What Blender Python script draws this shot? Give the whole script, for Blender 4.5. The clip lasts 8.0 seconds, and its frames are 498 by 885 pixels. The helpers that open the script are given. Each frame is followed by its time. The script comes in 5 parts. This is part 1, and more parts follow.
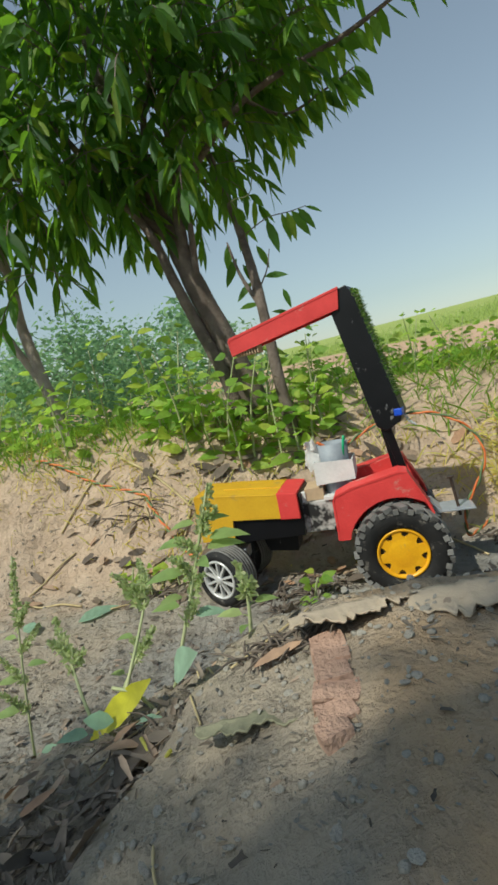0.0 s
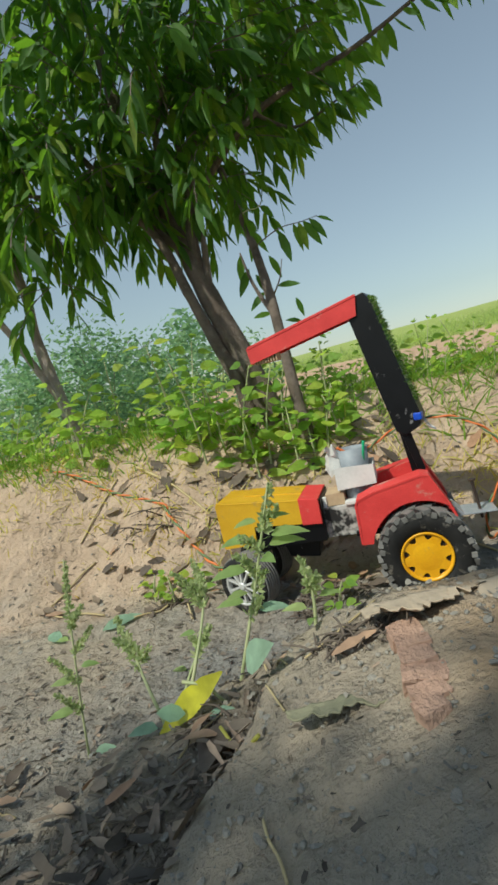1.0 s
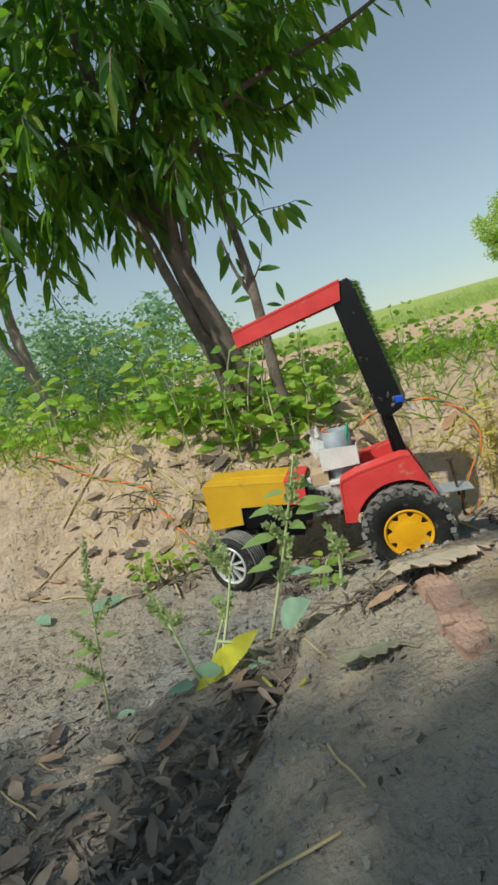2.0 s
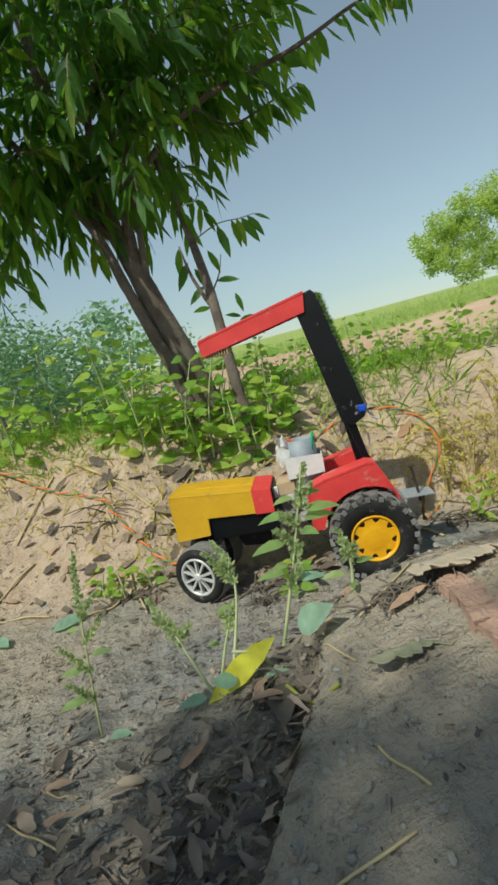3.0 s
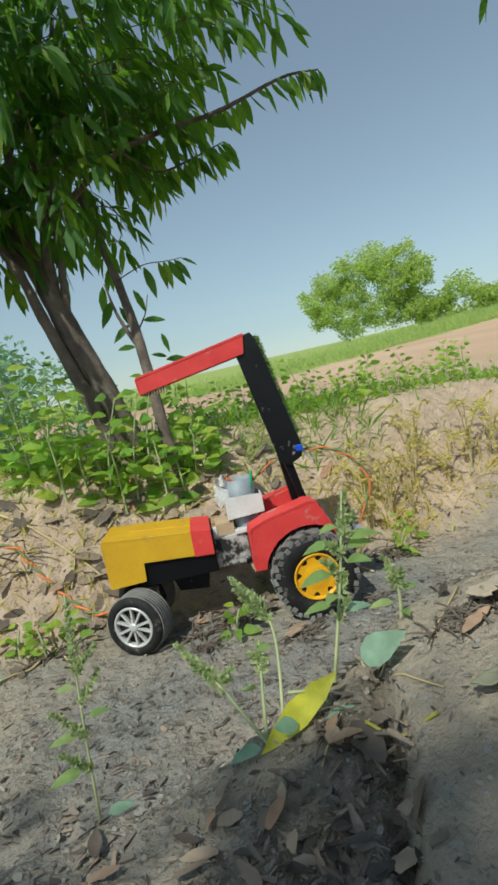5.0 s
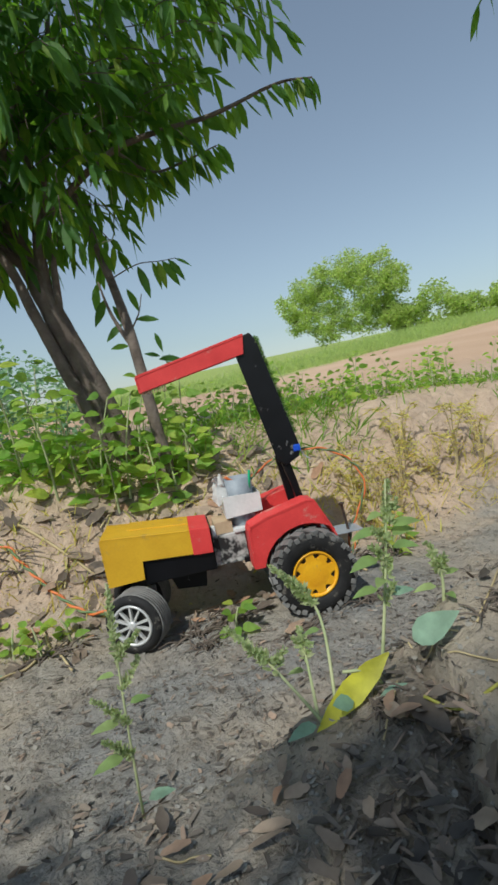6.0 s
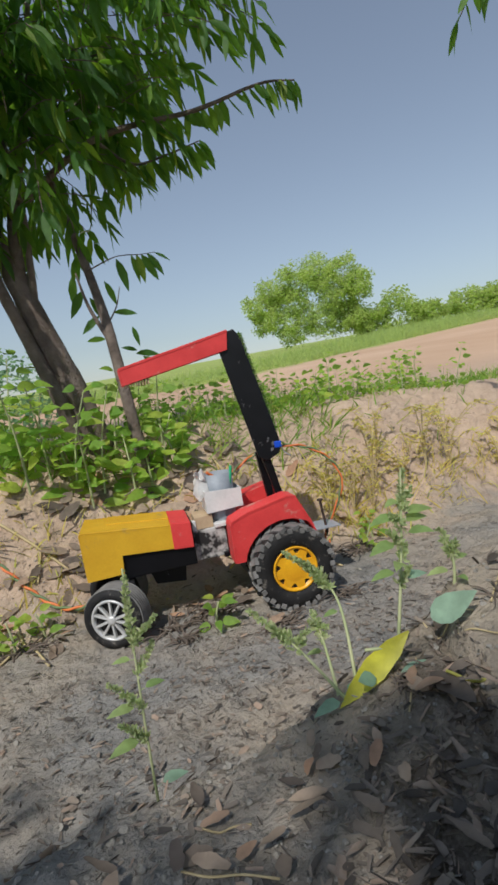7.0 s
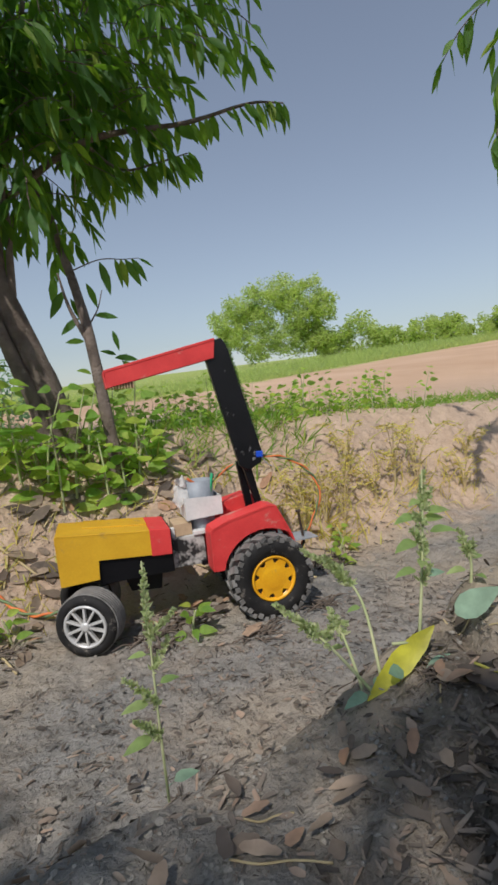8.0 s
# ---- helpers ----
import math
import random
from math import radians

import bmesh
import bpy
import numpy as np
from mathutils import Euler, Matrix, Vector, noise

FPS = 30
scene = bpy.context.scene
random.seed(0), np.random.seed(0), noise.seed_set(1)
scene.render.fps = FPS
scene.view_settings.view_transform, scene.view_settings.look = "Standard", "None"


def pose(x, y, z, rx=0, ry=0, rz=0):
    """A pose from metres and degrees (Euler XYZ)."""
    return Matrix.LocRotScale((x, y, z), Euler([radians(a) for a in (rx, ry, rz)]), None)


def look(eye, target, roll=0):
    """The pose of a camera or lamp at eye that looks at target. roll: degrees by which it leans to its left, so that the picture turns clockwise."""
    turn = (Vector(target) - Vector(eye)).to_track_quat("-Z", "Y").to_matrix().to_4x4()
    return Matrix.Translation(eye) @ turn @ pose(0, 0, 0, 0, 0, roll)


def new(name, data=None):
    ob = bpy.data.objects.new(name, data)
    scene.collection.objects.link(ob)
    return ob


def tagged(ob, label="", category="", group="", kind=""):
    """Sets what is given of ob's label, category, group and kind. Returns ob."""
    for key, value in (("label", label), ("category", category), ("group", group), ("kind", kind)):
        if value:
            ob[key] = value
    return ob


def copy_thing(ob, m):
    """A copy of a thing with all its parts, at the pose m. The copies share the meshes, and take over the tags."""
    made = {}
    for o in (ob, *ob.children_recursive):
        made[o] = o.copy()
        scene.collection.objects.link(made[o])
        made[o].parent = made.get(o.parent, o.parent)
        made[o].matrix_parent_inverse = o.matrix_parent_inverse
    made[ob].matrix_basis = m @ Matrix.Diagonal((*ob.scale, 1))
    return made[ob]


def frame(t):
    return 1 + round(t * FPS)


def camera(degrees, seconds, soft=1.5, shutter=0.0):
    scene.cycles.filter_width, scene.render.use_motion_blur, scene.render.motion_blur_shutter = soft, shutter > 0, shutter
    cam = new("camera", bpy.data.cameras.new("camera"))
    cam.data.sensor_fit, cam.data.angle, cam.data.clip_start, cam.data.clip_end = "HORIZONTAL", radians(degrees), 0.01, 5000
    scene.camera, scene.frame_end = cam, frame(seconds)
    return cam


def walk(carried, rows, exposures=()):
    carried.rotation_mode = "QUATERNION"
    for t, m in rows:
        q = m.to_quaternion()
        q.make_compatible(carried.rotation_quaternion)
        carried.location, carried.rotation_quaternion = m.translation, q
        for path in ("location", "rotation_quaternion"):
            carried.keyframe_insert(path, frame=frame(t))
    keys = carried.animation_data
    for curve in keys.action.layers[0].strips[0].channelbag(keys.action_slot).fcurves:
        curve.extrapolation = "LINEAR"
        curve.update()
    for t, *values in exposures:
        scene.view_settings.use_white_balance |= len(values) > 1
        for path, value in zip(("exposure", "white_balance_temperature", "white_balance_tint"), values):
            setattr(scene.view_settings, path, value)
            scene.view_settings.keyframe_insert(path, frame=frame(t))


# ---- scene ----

# ---------------------------------------------------------------- camera
cam = camera(52.0, 8.0, 2.9)
PATH = [
    (0.0, 0.0005, 0.0895, 0.1925, 83.47, 11.44, 3.43),
    (0.5, -0.0061, 0.0863, 0.1927, 85.76, 10.90, 2.97),
    (1.0, -0.0132, 0.0834, 0.1937, 84.62, 12.48, 3.91),
    (2.5, -0.0369, 0.0719, 0.1964, 81.74, 12.25, -2.44),
    (3.0, -0.0454, 0.0750, 0.1979, 82.15, 12.39, -5.62),
    (3.5, -0.0562, 0.0791, 0.2000, 84.84, 12.61, -9.38),
    (4.0, -0.0670, 0.0823, 0.2017, 85.60, 11.57, -11.21),
    (4.5, -0.0750, 0.0853, 0.2008, 85.00, 11.22, -14.92),
    (6.0, -0.1062, 0.0891, 0.2012, 84.68, 10.14, -20.12),
    (6.5, -0.1150, 0.0915, 0.1999, 83.89, 9.56, -22.22),
    (7.0, -0.1246, 0.0920, 0.2010, 83.97, 8.63, -24.22),
    (7.5, -0.1323, 0.0960, 0.1985, 84.35, 7.40, -26.25),
    (8.0, -0.1452, 0.0995, 0.1977, 85.17, 5.73, -28.47),
]
walk(cam, [(r[0], pose(*r[1:])) for r in PATH], [(0.0, 0.02, 6150, 0), (4.5, 0.02, 5950, -3), (6.0, -0.10, 5800, 4), (8.0, -0.14, 6050, 13)])

# ---------------------------------------------------------------- world and sun
SUN_FROM = Vector((-0.50, -0.50, 0.85)).normalized()
world = bpy.data.worlds.new("sky")
scene.world = world
world.use_nodes = True
wn = world.node_tree.nodes
wl = world.node_tree.links
sky = wn.new("ShaderNodeTexSky")
sky.sky_type = "NISHITA"
sky.sun_disc = False
sky.sun_elevation = math.asin(SUN_FROM.z)
sky.sun_rotation = math.atan2(SUN_FROM.x, SUN_FROM.y)
sky.altitude = 100
sky.air_density = 1.6
sky.dust_density = 0.5
sky.ozone_density = 4.5
hazy = wn.new("ShaderNodeHueSaturation")
hazy.inputs["Saturation"].default_value = 0.58
wl.new(sky.outputs[0], hazy.inputs["Color"])
wl.new(hazy.outputs[0], wn["Background"].inputs[0])
wn["Background"].inputs[1].default_value = 0.100
sun = bpy.data.lights.new("sun", "SUN")
sun.energy = 4.0
sun.angle = radians(0.6)
sun.color = (1.0, 0.91, 0.78)
sun_ob = new("sun", sun)
sun_ob.matrix_world = look(SUN_FROM * 30, (0, 0, 0))

# ---------------------------------------------------------------- materials
rng = random.Random(7)


def nodes_of(name):
    m = bpy.data.materials.new(name)
    m.use_nodes = True
    nt = m.node_tree
    return m, nt, nt.nodes["Principled BSDF"], nt.nodes["Material Output"]


def ramp_node(nt, fac, stops):
    r = nt.nodes.new("ShaderNodeValToRGB")
    el = r.color_ramp.elements
    while len(el) < len(stops):
        el.new(0.5)
    for e, (p, c) in zip(el, stops):
        e.position = p
        e.color = (*c, 1)
    nt.links.new(fac, r.inputs[0])
    return r.outputs[0]


def noise_node(nt, scale, detail=6, rough=0.6, vec=None, dim="3D"):
    n = nt.nodes.new("ShaderNodeTexNoise")
    n.inputs["Scale"].default_value = scale
    n.inputs["Detail"].default_value = detail
    n.inputs["Roughness"].default_value = rough
    if vec is None:
        vec = nt.nodes.new("ShaderNodeTexCoord").outputs["Object"]
    nt.links.new(vec, n.inputs["Vector"])
    return n.outputs["Fac"]


def mixed(nt, fac, a, b, mode="MIX"):
    m = nt.nodes.new("ShaderNodeMix")
    m.data_type = "RGBA"
    m.blend_type = mode
    for sock, v in ((m.inputs[0], fac), (m.inputs[6], a), (m.inputs[7], b)):
        if hasattr(v, "is_linked"):
            nt.links.new(v, sock)
        elif isinstance(v, tuple):
            sock.default_value = (*v, 1)
        else:
            sock.default_value = v
    return m.outputs[2]


def bump(nt, bsdf, height, strength, distance):
    b = nt.nodes.new("ShaderNodeBump")
    b.inputs["Strength"].default_value = strength
    b.inputs["Distance"].default_value = distance
    nt.links.new(height, b.inputs["Height"])
    nt.links.new(b.outputs[0], bsdf.inputs["Normal"])


def surface(name, dark, light, rough=0.7, scale=60, fine=600, relief=0.3, dist=0.001, dirt=None, dirt_amount=0.0, metal=0.0, spec=0.5, dirt_detail=9):
    """A painted or natural surface with variation at two scales, and dirt in patches."""
    m, nt, bsdf, _ = nodes_of(name)
    big = noise_node(nt, scale, 5)
    small = noise_node(nt, fine, 4, 0.7)
    col = ramp_node(nt, big, [(0.3, dark), (0.7, light)])
    shade = ramp_node(nt, small, [(0.25, (0.88, 0.88, 0.88)), (0.75, (1.0, 1.0, 1.0))])
    col = mixed(nt, 1.0, col, shade, "MULTIPLY")
    if dirt:
        d = noise_node(nt, scale * 1.7, dirt_detail, 0.72)
        fac = ramp_node(nt, d, [(0.62 - dirt_amount * 0.35, (0, 0, 0)), (0.70 - dirt_amount * 0.3, (1, 1, 1))])
        col = mixed(nt, fac, col, dirt)
    nt.links.new(col, bsdf.inputs["Base Color"])
    bsdf.inputs["Roughness"].default_value = rough
    bsdf.inputs["Metallic"].default_value = metal
    bsdf.inputs["Specular IOR Level"].default_value = spec
    bump(nt, bsdf, small, relief, dist)
    return m


def leaf_material(name, stops, rough=0.5, passing=0.35, glow=(0.25, 0.4, 0.03)):
    """Leaves: colour differs from leaf to leaf, light passes through."""
    m, nt, bsdf, out = nodes_of(name)
    geo = nt.nodes.new("ShaderNodeNewGeometry")
    each = nt.nodes.new("ShaderNodeMath")
    each.operation = "ADD"
    nt.links.new(geo.outputs["Random Per Island"], each.inputs[0])
    nt.links.new(nt.nodes.new("ShaderNodeObjectInfo").outputs["Random"], each.inputs[1])
    part_of = nt.nodes.new("ShaderNodeMath")
    part_of.operation = "FRACT"
    nt.links.new(each.outputs[0], part_of.inputs[0])
    col = ramp_node(nt, part_of.outputs[0], stops)
    small = noise_node(nt, 220, 4)
    col = mixed(nt, 1.0, col, ramp_node(nt, small, [(0.3, (0.7, 0.7, 0.7)), (0.7, (1.15, 1.15, 1.15))]), "MULTIPLY")
    nt.links.new(col, bsdf.inputs["Base Color"])
    bsdf.inputs["Roughness"].default_value = rough
    tr = nt.nodes.new("ShaderNodeBsdfTranslucent")
    nt.links.new(mixed(nt, 0.5, col, glow), tr.inputs[0])
    mx = nt.nodes.new("ShaderNodeMixShader")
    mx.inputs[0].default_value = passing
    nt.links.new(bsdf.outputs[0], mx.inputs[1])
    nt.links.new(tr.outputs[0], mx.inputs[2])
    nt.links.new(mx.outputs[0], out.inputs[0])
    return m


def soil_material():
    m, nt, bsdf, _ = nodes_of("dry_soil")
    pos = nt.nodes.new("ShaderNodeTexCoord").outputs["Object"]
    big = noise_node(nt, 5, 4, 0.55, pos)
    mid = noise_node(nt, 38, 6, 0.65, pos)
    fine = noise_node(nt, 330, 6, 0.7, pos)
    col = ramp_node(nt, mid, [(0.28, (0.14, 0.138, 0.128)), (0.45, (0.245, 0.238, 0.220)), (0.75, (0.345, 0.332, 0.305))])
    warm = ramp_node(nt, big, [(0.42, (0, 0, 0)), (0.62, (1, 1, 1))])
    col = mixed(nt, warm, col, (0.40, 0.34, 0.265))
    along = nt.nodes.new("ShaderNodeSeparateXYZ")
    nt.links.new(pos, along.inputs[0])
    wander = nt.nodes.new("ShaderNodeMath")
    wander.operation = "MULTIPLY_ADD"
    nt.links.new(noise_node(nt, 11, 5, 0.6, pos), wander.inputs[0])
    wander.inputs[1].default_value = 0.30
    nt.links.new(along.outputs[1], wander.inputs[2])
    # tan takes over from grey with distance, along a wandering edge
    sandy = nt.nodes.new("ShaderNodeMapRange")
    sandy.inputs[1].default_value, sandy.inputs[2].default_value = 0.70, 0.80
    nt.links.new(wander.outputs[0], sandy.inputs[0])
    col = mixed(nt, sandy.outputs[0], col, ramp_node(nt, mid, [(0.3, (0.46, 0.34, 0.245)), (0.7, (0.61, 0.465, 0.345))]))
    grit = ramp_node(nt, fine, [(0.25, (0.80, 0.79, 0.77)), (0.42, (0.96, 0.96, 0.96)), (0.75, (1.04, 1.04, 1.04))])
    col = mixed(nt, 1.0, col, grit, "MULTIPLY")
    far = nt.nodes.new("ShaderNodeSeparateXYZ")
    nt.links.new(pos, far.inputs[0])

    def span(value, lo, hi):
        node = nt.nodes.new("ShaderNodeMapRange")
        node.inputs[1].default_value, node.inputs[2].default_value = lo, hi
        nt.links.new(value, node.inputs[0])
        return node.outputs[0]

    def times(a, b):
        node = nt.nodes.new("ShaderNodeMath")
        node.operation = "MULTIPLY"
        nt.links.new(a, node.inputs[0])
        nt.links.new(b, node.inputs[1])
        return node.outputs[0]

    # near bank: litter soil with gap shade painted in, tan crust other side
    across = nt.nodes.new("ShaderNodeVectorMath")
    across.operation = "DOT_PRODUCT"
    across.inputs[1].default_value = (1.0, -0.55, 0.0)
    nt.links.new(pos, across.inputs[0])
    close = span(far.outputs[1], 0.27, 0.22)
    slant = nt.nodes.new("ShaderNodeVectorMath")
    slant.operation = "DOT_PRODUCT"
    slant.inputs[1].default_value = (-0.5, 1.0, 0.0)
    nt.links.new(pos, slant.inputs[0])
    litter_and_shade = times(times(span(slant.outputs["Value"], 0.234, 0.200), span(across.outputs["Value"], -0.134, -0.142)), span(noise_node(nt, 55, 5, 0.65, pos), 0.34, 0.60))
    col = mixed(nt, litter_and_shade, col, ramp_node(nt, fine, [(0.3, (0.055, 0.046, 0.038)), (0.7, (0.15, 0.125, 0.10))]))
    # crust's own tan, pushed towards a sunlit orange in the colour
    tan = times(times(close, span(far.outputs[0], -0.002, 0.012)), span(noise_node(nt, 30, 5, 0.6, pos), 0.28, 0.55))
    col = mixed(nt, tan, col, ramp_node(nt, mid, [(0.3, (0.46, 0.325, 0.20)), (0.7, (0.58, 0.415, 0.265))]))
    mp = nt.nodes.new("ShaderNodeMapRange")
    mp.inputs[1].default_value, mp.inputs[2].default_value = 1.1, 1.9
    nt.links.new(far.outputs[1], mp.inputs[0])
    field = ramp_node(nt, noise_node(nt, 0.9, 5, 0.6, pos), [(0.3, (0.50, 0.33, 0.21)), (0.7, (0.62, 0.44, 0.30))])
    col = mixed(nt, mp.outputs[0], col, field)
    # beyond the edge of the field the land is green
    edge = nt.nodes.new("ShaderNodeVectorMath")
    edge.operation = "DOT_PRODUCT"
    edge.inputs[1].default_value = (-0.45, 0.89, 0.0)
    nt.links.new(pos, edge.inputs[0])
    jag = nt.nodes.new("ShaderNodeMath")
    jag.operation = "ADD"
    nt.links.new(edge.outputs["Value"], jag.inputs[0])
    nt.links.new(noise_node(nt, 1.6, 6, 0.7, pos), jag.inputs[1])
    cut = nt.nodes.new("ShaderNodeMapRange")
    cut.inputs[1].default_value, cut.inputs[2].default_value = 2.9, 3.2
    nt.links.new(jag.outputs[0], cut.inputs[0])
    crop = ramp_node(nt, noise_node(nt, 2.5, 6, 0.7, pos), [(0.3, (0.24, 0.31, 0.08)), (0.7, (0.38, 0.43, 0.13))])
    col = mixed(nt, cut.outputs[0], col, crop)
    bsdf.inputs["Roughness"].default_value = 0.95
    bsdf.inputs["Specular IOR Level"].default_value = 0.15
    speck = ramp_node(nt, noise_node(nt, 120, 7, 0.7, pos), [(0.30, (0.50, 0.46, 0.42)), (0.37, (1, 1, 1))])
    near_by = nt.nodes.new("ShaderNodeMapRange")
    near_by.inputs[1].default_value, near_by.inputs[2].default_value = 0.9, 0.7
    nt.links.new(far.outputs[1], near_by.inputs[0])
    col = mixed(nt, near_by.outputs[0], col, mixed(nt, 1.0, col, speck, "MULTIPLY"))
    nt.links.new(col, bsdf.inputs["Base Color"])
    both = nt.nodes.new("ShaderNodeMath")
    both.operation = "MULTIPLY_ADD"
    nt.links.new(fine, both.inputs[0])
    both.inputs[1].default_value = 0.22
    nt.links.new(noise_node(nt, 70, 8, 0.60, pos), both.inputs[2])
    bump(nt, bsdf, both.outputs[0], 1.0, 0.010)
    return m


